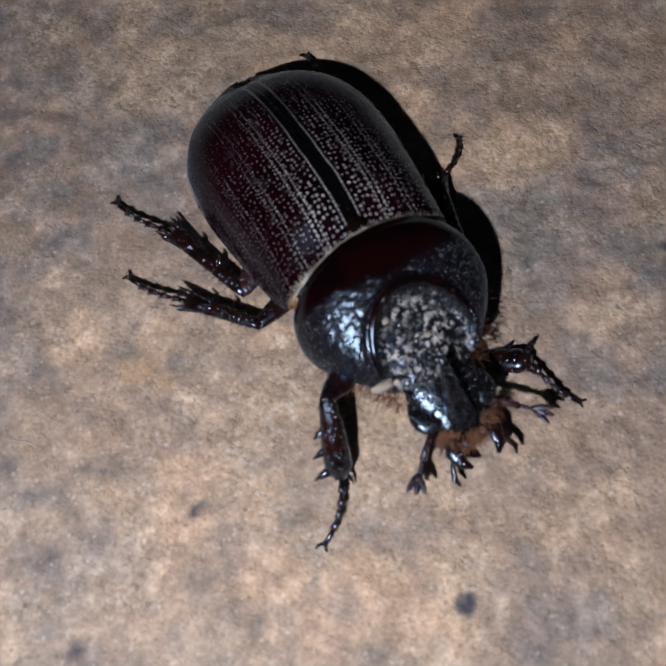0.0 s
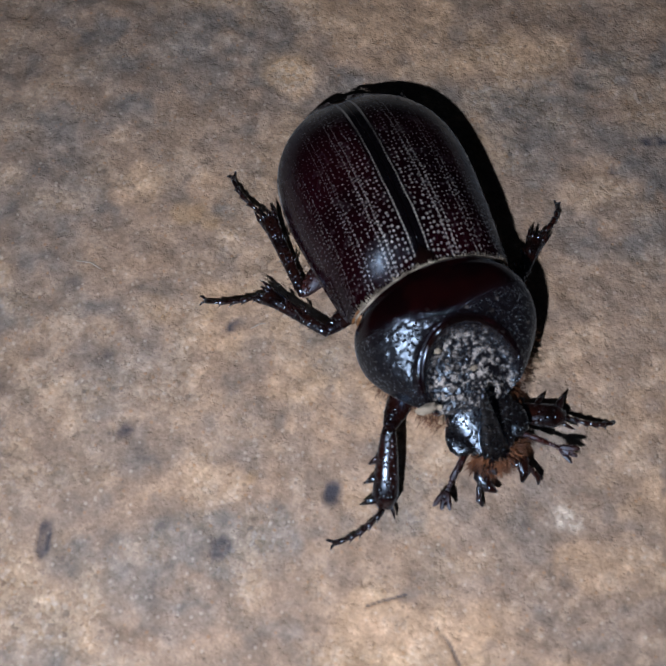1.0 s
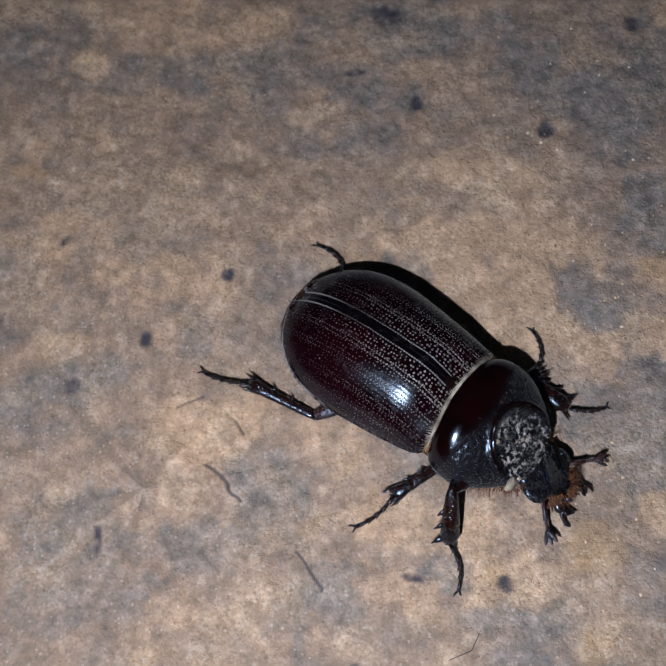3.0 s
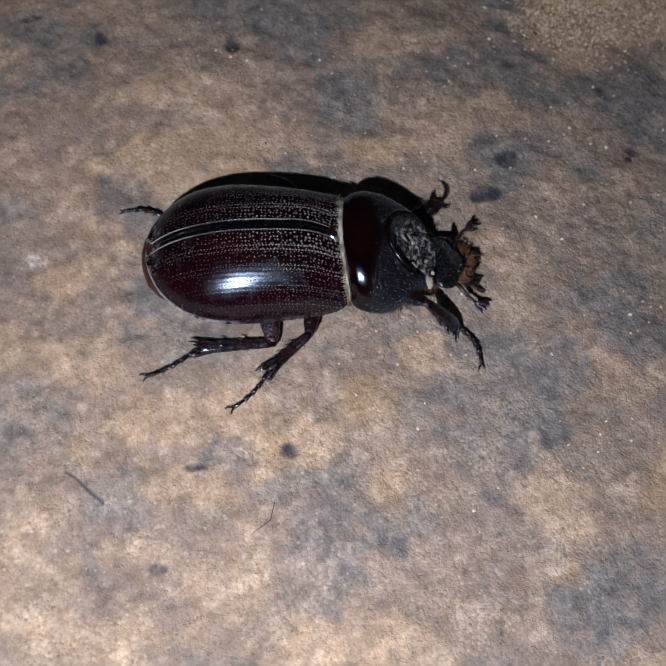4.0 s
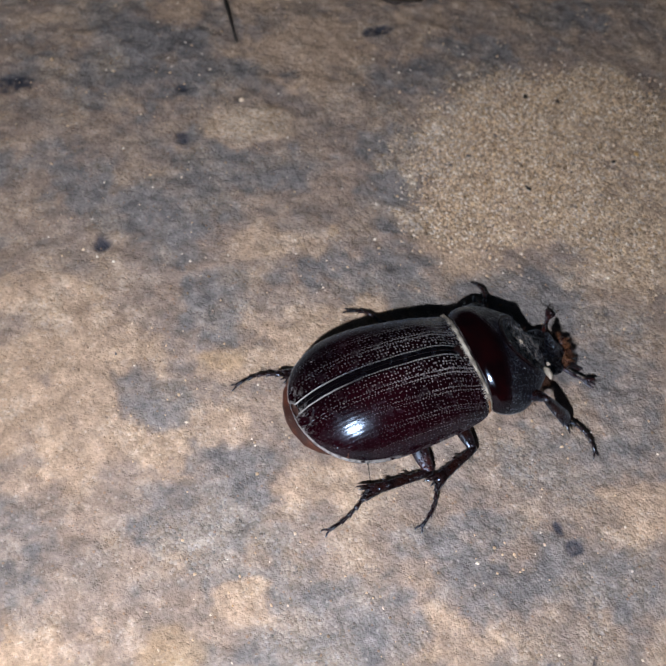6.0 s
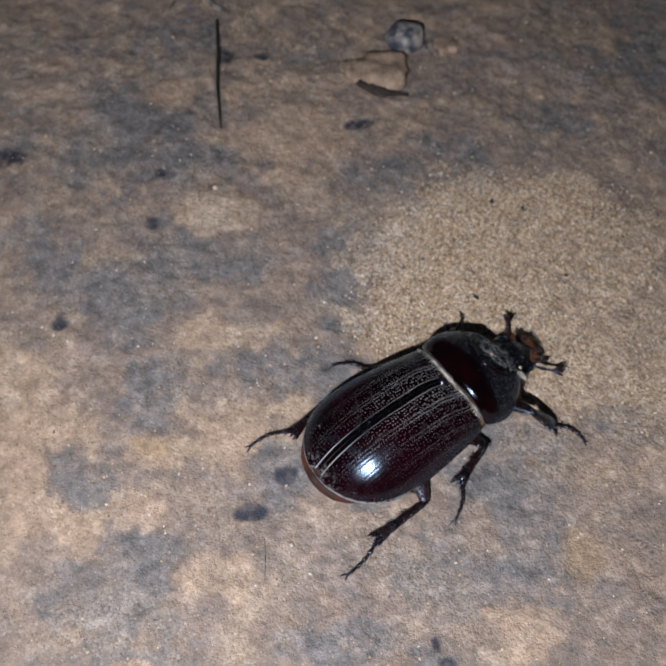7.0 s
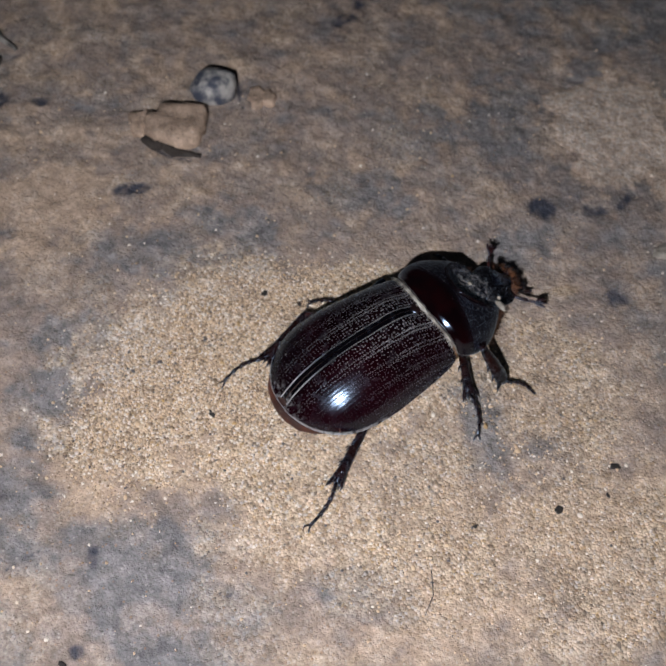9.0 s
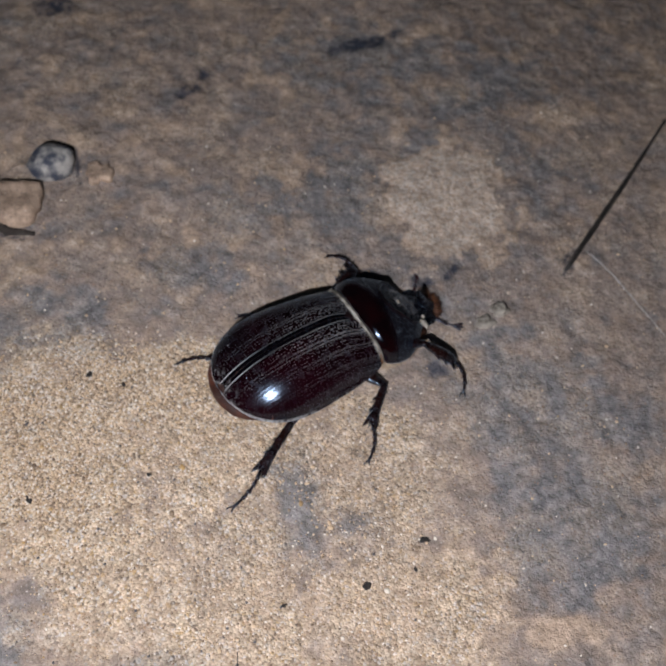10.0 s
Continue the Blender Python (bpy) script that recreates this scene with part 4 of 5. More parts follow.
def build_grains():
    """Loose sand lying on the stone, thick where the sand has gathered."""
    rng = np.random.RandomState(41)
    spots = []
    for blots, thick in ((SAND, 55), (THIN_SAND, 7)):
        for cx, cy, rx, ry, turn in blots:
            count = int(rx * ry * thick * 0.5)
            a, r = rng.rand(count) * 2 * math.pi, 0.52 * np.sqrt(-2 * np.log(1 - 0.98 * rng.rand(count)))
            spots.append(np.stack([cx + rx * r * np.cos(a), cy + ry * r * np.sin(a)], 1))
    spots.append(np.stack([rng.uniform(55, 250, 2600), rng.uniform(-35, 120, 2600)], 1))
    spots = np.concatenate(spots)
    count = len(spots)
    golden = (1 + 5 ** 0.5) / 2
    shape = np.array([(-1, golden, 0), (1, golden, 0), (-1, -golden, 0), (1, -golden, 0), (0, -1, golden), (0, 1, golden), (0, -1, -golden), (0, 1, -golden), (golden, 0, -1), (golden, 0, 1), (-golden, 0, -1), (-golden, 0, 1)]) / 1.9
    faces = np.array([(0, 11, 5), (0, 5, 1), (0, 1, 7), (0, 7, 10), (0, 10, 11), (1, 5, 9), (5, 11, 4), (11, 10, 2), (10, 7, 6), (7, 1, 8), (3, 9, 4), (3, 4, 2), (3, 2, 6), (3, 6, 8), (3, 8, 9), (4, 9, 5), (2, 4, 11), (6, 2, 10), (8, 6, 7), (9, 8, 1)])
    size = 0.09 + 0.17 * rng.rand(count) ** 2
    size[rng.rand(count) > 0.985] *= 1.8
    squash = 0.7 + 0.6 * rng.rand(count, 1, 3)
    points = shape[None] * squash * (0.8 + 0.4 * rng.rand(count, 12, 1)) * size[:, None, None]
    ground = relief(spots[:, 0], spots[:, 1]) - 0.06 + 0.2 * size
    points += np.concatenate([spots, ground[:, None]], 1)[:, None, :]
    index = (faces[None] + 12 * np.arange(count)[:, None, None]).reshape(-1, 3).astype(np.int32)
    mesh = bpy.data.meshes.new("sand_grains")
    mesh.vertices.add(count * 12)
    mesh.vertices.foreach_set("co", (points * MM).astype(np.float32).ravel())
    mesh.loops.add(index.size)
    mesh.loops.foreach_set("vertex_index", index.ravel())
    mesh.polygons.add(len(index))
    mesh.polygons.foreach_set("loop_start", np.arange(0, index.size, 3, dtype=np.int32))
    mesh.polygons.foreach_set("loop_total", np.full(len(index), 3, dtype=np.int32))
    mesh.update(calc_edges=True)
    mesh.validate()
    mesh.materials.append(grain_material())
    return tagged(new("sand_grains", mesh), "loose pale and tan sand grains on the stone", "sand", kind="stuff")


# ---------------------------------------------------------------- the beetle, in millimetres: x to its right, y ahead, z up
WIDTH = [(-25.0, 0.4), (-24.7, 2.3), (-24.2, 3.7), (-23.2, 5.6), (-21.5, 7.5), (-19, 9.1), (-16, 9.95), (-12, 10.15), (-7, 9.7), (-3, 9.2), (0, 8.7), (1.0, 8.3), (1.7, 7.4)]
TOP = [(-24.1, 5.1), (-23, 6.5), (-21, 8.2), (-18, 9.8), (-14, 11.0), (-10, 11.55), (-6, 11.75), (-3, 11.8), (0, 11.55)]
EDGE = [(-25.0, 4.9), (-23, 4.3), (-18, 3.9), (-10, 4.1), (-3, 4.6), (0, 5.2), (1.7, 6.4)]


def elytron(side, parent):
    bm = bmesh.new()
    uv = bm.loops.layers.uv.new("UVMap")
    rows, marks, rims = [], {}, {}
    long_, wide = 60, 30
    for i in range(long_ + 1):
        s = math.sin(math.pi / 2 * (i / long_)) ** 0.9 if i else 0.0
        seam_y, rim_y = -24.1 * s, 1.7 - 26.6 * s
        w, top, rim = curve_at(WIDTH, rim_y), curve_at(TOP, seam_y), curve_at(EDGE, rim_y)
        row, run, last = [], 0.0, None
        for j in range(wide + 1):
            v = j / wide
            a = v * math.pi / 2
            x = 0.05 + (w - 0.05) * math.sin(a)
            z = rim + (top - rim) * max(math.cos(a), 0.0) - 1.75 * math.exp(-((seam_y / 3.2) ** 2)) * math.cos(a)
            y = seam_y + (rim_y - seam_y) * v**1.6
            p = Vector((side * x, y, z))
            run += (p - last).length if last else 0.0
            last = p
            node = vert(bm, p)
            marks[node] = (-seam_y, run)
            rims[node] = step(0.93, 1.0, v)
            row.append(node)
        # rolled rim and the inside of the shell
        for out, down in ((0.14, -0.05), (0.10, -0.32), (-0.45, -0.38), (-1.1, -0.1)):
            node = vert(bm, (side * max(w + out, 0.02), rim_y, rim + down))
            marks[node] = (-seam_y, run + 0.2)
            rims[node] = 1.0
            row.append(node)
        rows.append(row)
    for a, b in zip(rows, rows[1:]):
        for k in range(len(a) - 1):
            face = bm.faces.new((a[k], a[k + 1], b[k + 1], b[k]))
            for loop in face.loops:
                loop[uv].uv = marks[loop.vert]
    bm.verts.index_update()
    values = [c for _, c in sorted((n.index, c) for n, c in rims.items())]
    ob = part("elytron", bm, ELYTRA, parent, "dark chestnut wing case with rows of pits")
    layer = ob.data.attributes.new("rim", "FLOAT_COLOR", "POINT")
    layer.data.foreach_set("color", np.array([(a, 0, 0, 1) for a in values], dtype=np.float32).ravel())
    return ob


P_WIDTH = [(0.3, 7.7), (1.5, 8.6), (4, 9.1), (6.5, 8.9), (9, 7.9), (11.5, 6.3), (13.6, 4.6)]
P_TOP = [(0.3, 10.5), (1.5, 11.1), (3.2, 11.3), (5, 10.8), (7, 10.0), (9, 9.2), (11, 8.4), (13.6, 7.2)]
P_EDGE = [(0.3, 5.4), (4, 4.9), (9, 5.0), (13.6, 5.4)]


def pronotum(parent):
    bm = bmesh.new()
    long_, wide = 110, 140
    rows, coarse = [], {}
    for i in range(long_ + 1):
        s = i / long_
        row = []
        for j in range(wide + 1):
            a = math.pi * (j / wide) - math.pi / 2
            sn, cs = math.sin(a), max(math.cos(a), 0.0)
            y = 0.3 + 13.3 * s + (1 - s) * 1.3 * sn * sn - s * 1.2 * sn * sn
            w, top, rim = curve_at(P_WIDTH, 0.3 + 13.3 * s), curve_at(P_TOP, 0.3 + 13.3 * s), curve_at(P_EDGE, 0.3 + 13.3 * s)
            x = w * math.copysign(abs(sn) ** 0.95, sn)
            z = rim + (top - rim) * cs**0.92
            r = math.hypot(x * 0.98, (y - 11.0))
            hollow = step(5.3, 3.4, r)
            z -= 1.7 * hollow * step(0.1, 0.5, cs)
            rim_line = math.exp(-(((r - 4.75) / 0.42) ** 2)) * step(12.5, 9.5, y)
            z += 0.55 * rim_line
            front = max(hollow, step(4.4, 6.8, y + 0.2 * abs(x)) * 0.95) * (1 - 0.9 * rim_line)
            z += 0.10 * front * noise.noise(Vector((x * 1.6, y * 1.6, 2.0))) + 0.05 * front * noise.noise(Vector((x * 3.5, y * 3.5, 7.0)))
            # rolled hind and side margins
            z += 0.18 * math.exp(-((s * 13.3 / 0.35) ** 2))
            node = vert(bm, (x, y, z))
            coarse[node] = (front, hollow, max(step(2.6, 0.4, min(j, wide - j)), step(1.9, 0.0, i) * 0.6))
            row.append(node)
        rows.append(row)
    for a, b in zip(rows, rows[1:]):
        for k in range(wide):
            bm.faces.new((a[k], a[k + 1], b[k + 1], b[k]))
    # smooth raised lip behind the hollow
    lip = bmesh.new()
    line = []
    for k in range(25):
        a = math.radians(-165 + 165 * k / 24)
        x, y = 4.62 * math.cos(a), 11.0 + 4.62 * math.sin(a)
        near = min(coarse, key=lambda node: (node.co.x / MM - x) ** 2 + (node.co.y / MM - y) ** 2 + (0 if node.co.z / MM > 6 else 50))
        line.append((x, y, near.co.z / MM + 0.05))
    tube(lip, line, [0.05 + 0.24 * math.sin(math.pi * (k + 1) / 26) ** 0.6 for k in range(25)], 12)
    bm.verts.index_update()
    values = [c for _, c in sorted((n.index, c) for n, c in coarse.items())]
    ob = part("pronotum", bm, PRONOTUM, parent, "polished red-black neck shield with a rough dusty hollow")
    part("lip", lip, LIP, ob, "smooth black lip of the hollow")
    layer = ob.data.attributes.new("rough", "FLOAT_COLOR", "POINT")
    layer.data.foreach_set("color", np.array([(a, b, c, 1) for a, b, c in values], dtype=np.float32).ravel())
    return ob


def ring(y, half, low, high, count=24, square=0.9):
    """An upright rounded ring at y."""
    mid, tall = (low + high) / 2, (high - low) / 2
    points = []
    for k in range(count):
        a = 2 * math.pi * k / count
        c, s = math.cos(a), math.sin(a)
        points.append((half * math.copysign(abs(c) ** square, c), y, mid + tall * math.copysign(abs(s) ** square, s)))
    return points


def bristles(bm, roots, rng, length, thick):
    """Thin tapering hairs: each root is a place and a way."""
    for p, way in roots:
        way = (Vector(way) + Vector((rng.uniform(-0.6, 0.6), rng.uniform(-0.6, 0.6), rng.uniform(-0.5, 0.5)))).normalized()
        side = way.cross((0.3, 0.5, 0.8)).normalized()
        up = side.cross(way)
        p = Vector(p)
        long_ = length * rng.uniform(0.45, 1.3)
        bend = Vector((0, 0, -0.25 * long_))
        base = [vert(bm, p + (side * math.cos(a) + up * math.sin(a)) * thick) for a in (0, 2.09, 4.19)]
        mid = [vert(bm, p + way * long_ * 0.55 + bend * 0.3 + (side * math.cos(a) + up * math.sin(a)) * thick * 0.7) for a in (0, 2.09, 4.19)]
        tip = vert(bm, p + way * long_ + bend)
        for k in range(3):
            bm.faces.new((base[k], base[(k + 1) % 3], mid[(k + 1) % 3], mid[k]))
            bm.faces.new((mid[k], mid[(k + 1) % 3], tip))


def build_trunk(beetle):
    """Wing cases, neck shield, belly and the fringes between them."""
    rng = random.Random(4)
    for side in (1, -1):
        elytron(side, beetle)
    pronotum(beetle)
    bm = bmesh.new()
    loft(bm, [ring(y, h, lo, hi) for y, h, lo, hi in ((2.0, 6.5, 2.6, 8.0), (0, 7.6, 1.9, 9.5), (-4, 8.4, 1.5, 9.8), (-10, 9.2, 1.3, 9.8), (-16, 9.4, 1.4, 8.5), (-20, 8.6, 1.7, 7.0), (-23, 6.2, 1.7, 4.8), (-24.5, 4.4, 1.8, 3.9), (-25.3, 2.2, 2.1, 3.6), (-25.5, 0.8, 2.4, 3.3))])
    part("abdomen", bm, BELLY, beetle, "russet belly showing behind the wing cases")
    bm = bmesh.new()
    loft(bm, [ring(y, h, lo, hi) for y, h, lo, hi in ((0.5, 5.6, 2.4, 8.0), (2.5, 7.0, 2.2, 8.0), (6, 7.4, 2.2, 7.0), (9.5, 6.2, 2.5, 5.6), (12.4, 4.2, 3.0, 5.2))])
    part("thorax", bm, RED_HORN, beetle, "dark red-brown underside of the thorax")
    # scutellum between the wing cases
    bm = bmesh.new()
    outline = [(-1.9, 0.9), (-1.7, 0.1), (-1.0, -1.2), (0, -2.1), (1.0, -1.2), (1.7, 0.1), (1.9, 0.9)]
    low = [vert(bm, (x, y, 9.2 + 0.05 * y)) for x, y in outline]
    high = [vert(bm, (x * 0.86, y * 0.9, 9.95 - 0.4 * y - 0.08 * abs(x))) for x, y in outline]
    for k in range(len(outline)):
        j = (k + 1) % len(outline)
        bm.faces.new((low[k], low[j], high[j], high[k]))
    bm.faces.new(high)
    part("scutellum", bm, LIP, beetle, "small black triangular plate")
    # cream hair and dust along the joint of neck shield and wing cases
    bm = bmesh.new()
    rings = []
    for k in range(41):
        a = math.radians(-78 + 156 * k / 40)
        x, z = 8.25 * math.sin(a), 5.2 + 4.85 * math.cos(a) ** 0.92
        y = 0.15 + 1.3 * math.sin(a) ** 2
        thick = 0.31 * (0.22 + 0.78 * math.cos(a) ** 2) * (1 + 0.9 * noise.noise(Vector((k * 0.7, 0, 0))))
        rings.append([(x, y + thick * 1.1 * math.cos(b), z + 0.05 + thick * 0.7 * math.sin(b)) for b in (2 * math.pi * i / 8 for i in range(8))])
    loft(bm, rings)
    fringe = part("fringe", bm, FRINGE, beetle, "cream fringe of short hair and dust")
    bm = bmesh.new()
    roots = []
    for k in range(260):
        a = math.radians(rng.uniform(-72, 72))
        roots.append(((8.3 * math.sin(a), 0.1 + 1.3 * math.sin(a) ** 2, 5.2 + 4.95 * math.cos(a) ** 0.92), (0.2 * math.sin(a), -0.9, 0.35 * math.cos(a))))
    bristles(bm, roots, rng, 0.75, 0.05)
    tagged(part("bristle", bm, FRINGE, fringe), kind="stuff")
    # amber skin in the joint, low on each flank
    for side in (1, -1):
        bm = bmesh.new()
        tube(bm, [(side * 7.1, 1.0, 7.0), (side * 7.25, 1.2, 5.8), (side * 7.1, 1.5, 4.8), (side * 6.0, 1.9, 3.8)], [0.5, 0.75, 0.8, 0.5], 10)
        part("joint_skin", bm, AMBER, beetle, "amber skin in the body joint")
    for side in (1, -1):
        bm = bmesh.new()
        arc = []
        for k in range(15):
            a = math.radians(63 + 24 * k / 14)
            arc.append((side * 8.25 * math.sin(a), -0.25 + 1.45 * math.sin(a) ** 2, 5.3 + 4.9 * math.cos(a) ** 0.92))
        tube(bm, arc, [0.05] + [0.12 + 0.03 * math.sin(k) for k in range(13)] + [0.05], 8)
        part("joint_skin", bm, AMBER, beetle, "amber skin in the body joint")
    # rust-coloured hair under the front of the neck shield
    bm = bmesh.new()
    roots = []
    for k in range(420):
        side = rng.choice((1, -1))
        y = rng.uniform(6.5, 13.6)
        roots.append(((side * (curve_at(P_WIDTH, y) - 0.5) * rng.uniform(0.75, 1.0), y, rng.uniform(3.8, 5.0)), (side * 0.7, 0.35, -0.55)))
    bristles(bm, roots, rng, 1.5, 0.045)
    tagged(part("bristle", bm, HAIR, beetle, "rust-coloured hair fringe"), kind="stuff")
    # dried soil stuck to the neck shield
    for k, (x, y, z, a, b) in enumerate(((5.0, 12.2, 6.55, 1.1, 0.48), (3.9, 12.6, 6.95, 0.3, 0.26), (2.2, 7.9, 8.5, 0.36, 0.3), (-0.5, 10.3, 7.3, 0.4, 0.28))):
        bm = bmesh.new()
        blob(bm, (x, y, z), (a, b, 0.3), 0.5, k + 2.0, 12, 8)
        part("soil_crumb", bm, SOIL, beetle, "crumb of pale dried soil")


def build_head(beetle):
    rng = random.Random(9)
    bm = bmesh.new()
    loft(bm, [ring(y, h, lo, hi, 28, 0.92) for y, h, lo, hi in ((11.2, 3.0, 3.2, 5.2), (12.6, 3.3, 2.8, 5.4), (14.0, 3.3, 2.5, 5.0), (15.4, 2.9, 2.2, 4.5), (16.8, 2.3, 2.0, 4.0), (17.8, 1.8, 2.0, 3.6), (18.6, 1.5, 2.2, 3.4), (18.9, 1.2, 2.5, 3.2))])
    head = part("head", bm, HEAD_HORN, beetle, "black pitted head")
    bm = bmesh.new()
    tube(bm, [(0, 17.6, 2.7), (0.05, 16.5, 4.0), (0.1, 15.4, 5.8), (0.15, 14.4, 7.7), (0.2, 13.7, 8.9), (0.2, 13.4, 9.35)], [1.6, 1.3, 0.9, 0.58, 0.38, 0.14], 16, 0.85)
    part("horn", bm, HEAD_HORN, head, "short blunt black horn")
    for side in (1, -1):
        bm = bmesh.new()
        blob(bm, (side * 2.75, 13.4, 3.8), (0.7, 0.95, 0.85), 0.0, 0.0, 16, 12)
        part("eye", bm, HEAD_HORN, head, "dull black eye")
        # lobe in front of the eye
        bm = bmesh.new()
        blob(bm, (side * 2.6, 15.2, 3.4), (1.6, 1.9, 0.6), 0.15, side + 3.0, 14, 10)
        part("cheek", bm, HEAD_HORN, head)
        bm = bmesh.new()
        tube(bm, [(side * 1.0, 18.5, 3.1), (side * 1.1, 19.2, 3.5), (side * 1.1, 19.7, 3.9)], [0.75, 0.5, 0.12], 10)
        part("clypeus_tooth", bm, BLACK_HORN, head)
        bm = bmesh.new()
        tube(bm, [(side * 1.4, 18.0, 2.3), (side * 2.1, 19.1, 2.0), (side * 1.9, 20.2, 1.8), (side * 1.3, 20.9, 1.7)], [0.9, 0.8, 0.55, 0.15], 10, 0.6)
        part("jaw", bm, BLACK_HORN, head)
        # antenna: stalk of beads and a fan of three leaves
        bm = bmesh.new()
        tube(bm, [(side * 3.0, 16.8, 3.0), (side * 4.0, 17.6, 2.9), (side * 4.9, 18.4, 2.7)], [0.32, 0.26, 0.34], 8)
        for k in range(4):
            blob(bm, (side * (4.9 + 0.25 * k), 18.4 + 0.25 * k, 2.7), (0.24, 0.24, 0.24), 0, 0, 8, 6)
        antenna = part("antenna", bm, RED_HORN, head, "jointed dark brown antenna")
        for k, turn in enumerate((-24, 0, 24)):
            bm = bmesh.new()
            spin = pose(0, 0, 0, 0, 8 * (k - 1), turn - side * 38).to_3x3()
            blob(bm, Vector((side * 5.8, 19.2, 2.7)) + spin @ Vector((0, 0.95, 0.10 * (k - 1))), (0.30, 1.05, 0.18), 0, 0, 12, 8, spin)
            part("club_leaf", bm, RED_HORN, antenna)
        bm = bmesh.new()
        tube(bm, [(side * 1.6, 18.6, 1.8), (side * 2.7, 19.9, 1.4), (side * 3.1, 20.9, 1.0), (side * 2.9, 21.5, 0.7)], [0.28, 0.25, 0.3, 0.12], 8)
        part("palp", bm, BLACK_HORN, head)
    bm = bmesh.new()
    roots = []
    for k in range(560):
        a = rng.uniform(-1.2, 1.2)
        roots.append(((3.4 * math.sin(a) * rng.uniform(0.5, 1.0), 16.6 + 2.6 * math.cos(a) * rng.uniform(0.7, 1.0), rng.uniform(1.7, 4.2)), (math.sin(a), math.cos(a), 0.1)))
    bristles(bm, roots, rng, 1.1, 0.055)
    tagged(part("bristle", bm, HAIR, head, "rust-brown mouth bristles"), kind="stuff")
    bm = bmesh.new()
    blob(bm, (0, 17.7, 2.4), (2.3, 1.3, 1.0), 0.5, 6.0, 22, 14)
    part("mouth", bm, HAIR, head, "russet mouthparts")
    return head


# legs: hip, length of femur and tibia, way to which the knee bends
LEGS = {
    "front": ((4.6, 7.6, 3.4), 6.6, 7.6, (0.1, -0.35, 0.7)),
    "middle": ((4.4, -2.5, 2.6), 6.9, 7.5, (-0.1, 0.9, 0.05)),
    "hind": ((3.7, -9.4, 2.6), 8.8, 9.6, (-0.1, 0.95, -0.02)),
}
TARSUS = {"front": 6.4, "middle": 7.2, "hind": 8.0}


def limb(kind, length, thick):
    """Femur along +y."""
    bm = bmesh.new()
    tube(bm, [(0, -0.6, 0), (0, 0.4, 0), (0, length * 0.35, 0.05), (0, length * 0.75, 0), (0, length * 0.97, 0), (0, length + 0.3, 0)], [thick * 0.5, thick * 0.85, thick * 1.08, thick * 0.84, thick * 0.52, thick * 0.28], 12, 0.62)
    return bm


def shin(kind, length, side):
    """Tibia along +y with its teeth and spines, +z up, +x outward."""
    rng = random.Random(len(kind))
    bm = bmesh.new()
    if kind == "front":
        tube(bm, [(0, -0.3, 0), (0, 0.6, 0), (0, length * 0.5, 0), (0, length * 0.85, 0), (0, length, 0)], [0.5, 0.75, 1.12, 1.25, 0.65], 14, 0.68)
        for y, out in ((length * 0.42, 0.9), (length * 0.66, 1.25), (length * 0.93, 1.5)):
            tube(bm, [(side * 0.55, y - 0.35, 0), (side * (0.8 + out * 0.45), y - 0.05, 0), (side * (0.85 + out), y + 0.35, 0)], [0.5, 0.34, 0.05], 8, 0.7)
        tube(bm, [(-side * 0.4, length * 0.9, -0.1), (-side * 0.9, length + 0.5, -0.3), (-side * 1.0, length + 1.1, -0.5)], [0.25, 0.16, 0.04], 7)
    else:
        tube(bm, [(0, -0.3, 0), (0, 0.6, 0), (0, length * 0.45, 0), (0, length * 0.8, 0), (0, length * 0.97, 0), (0, length + 0.1, 0)], [0.46, 0.58, 0.66, 0.78, 1.05, 0.66], 12, 0.75)
        for y in (0.38, 0.66):
            for a in range(-70, 250, 42):
                c, s = math.cos(radians(a)), math.sin(radians(a))
                if c * side > -0.3:
                    tube(bm, [(c * 0.5, y * length, s * 0.4), (c * 0.95, y * length + 0.35, s * 0.8), (c * 1.15, y * length + 0.85, s * 1.0)], [0.17, 0.11, 0.03], 6)
        for a in range(0, 360, 40):
            c, s = math.cos(radians(a)), math.sin(radians(a))
            grow = 1.7 if a in (0, 40, 160) else 1.0
            tube(bm, [(c * 0.8, length - 0.3, s * 0.6), (c * 1.05, length + 0.3 * grow, s * 0.8), (c * 1.15, length + 0.8 * grow, s * 0.85)], [0.22, 0.15, 0.03], 6)
    roots = [((0.6 * math.cos(k), rng.uniform(0.5, length), 0.45 * math.sin(k)), (math.cos(k), 0.6, math.sin(k))) for k in (rng.uniform(0, 6.28) for _ in range(60))]
    bristles(bm, roots, rng, 0.7, 0.03)
    return bm


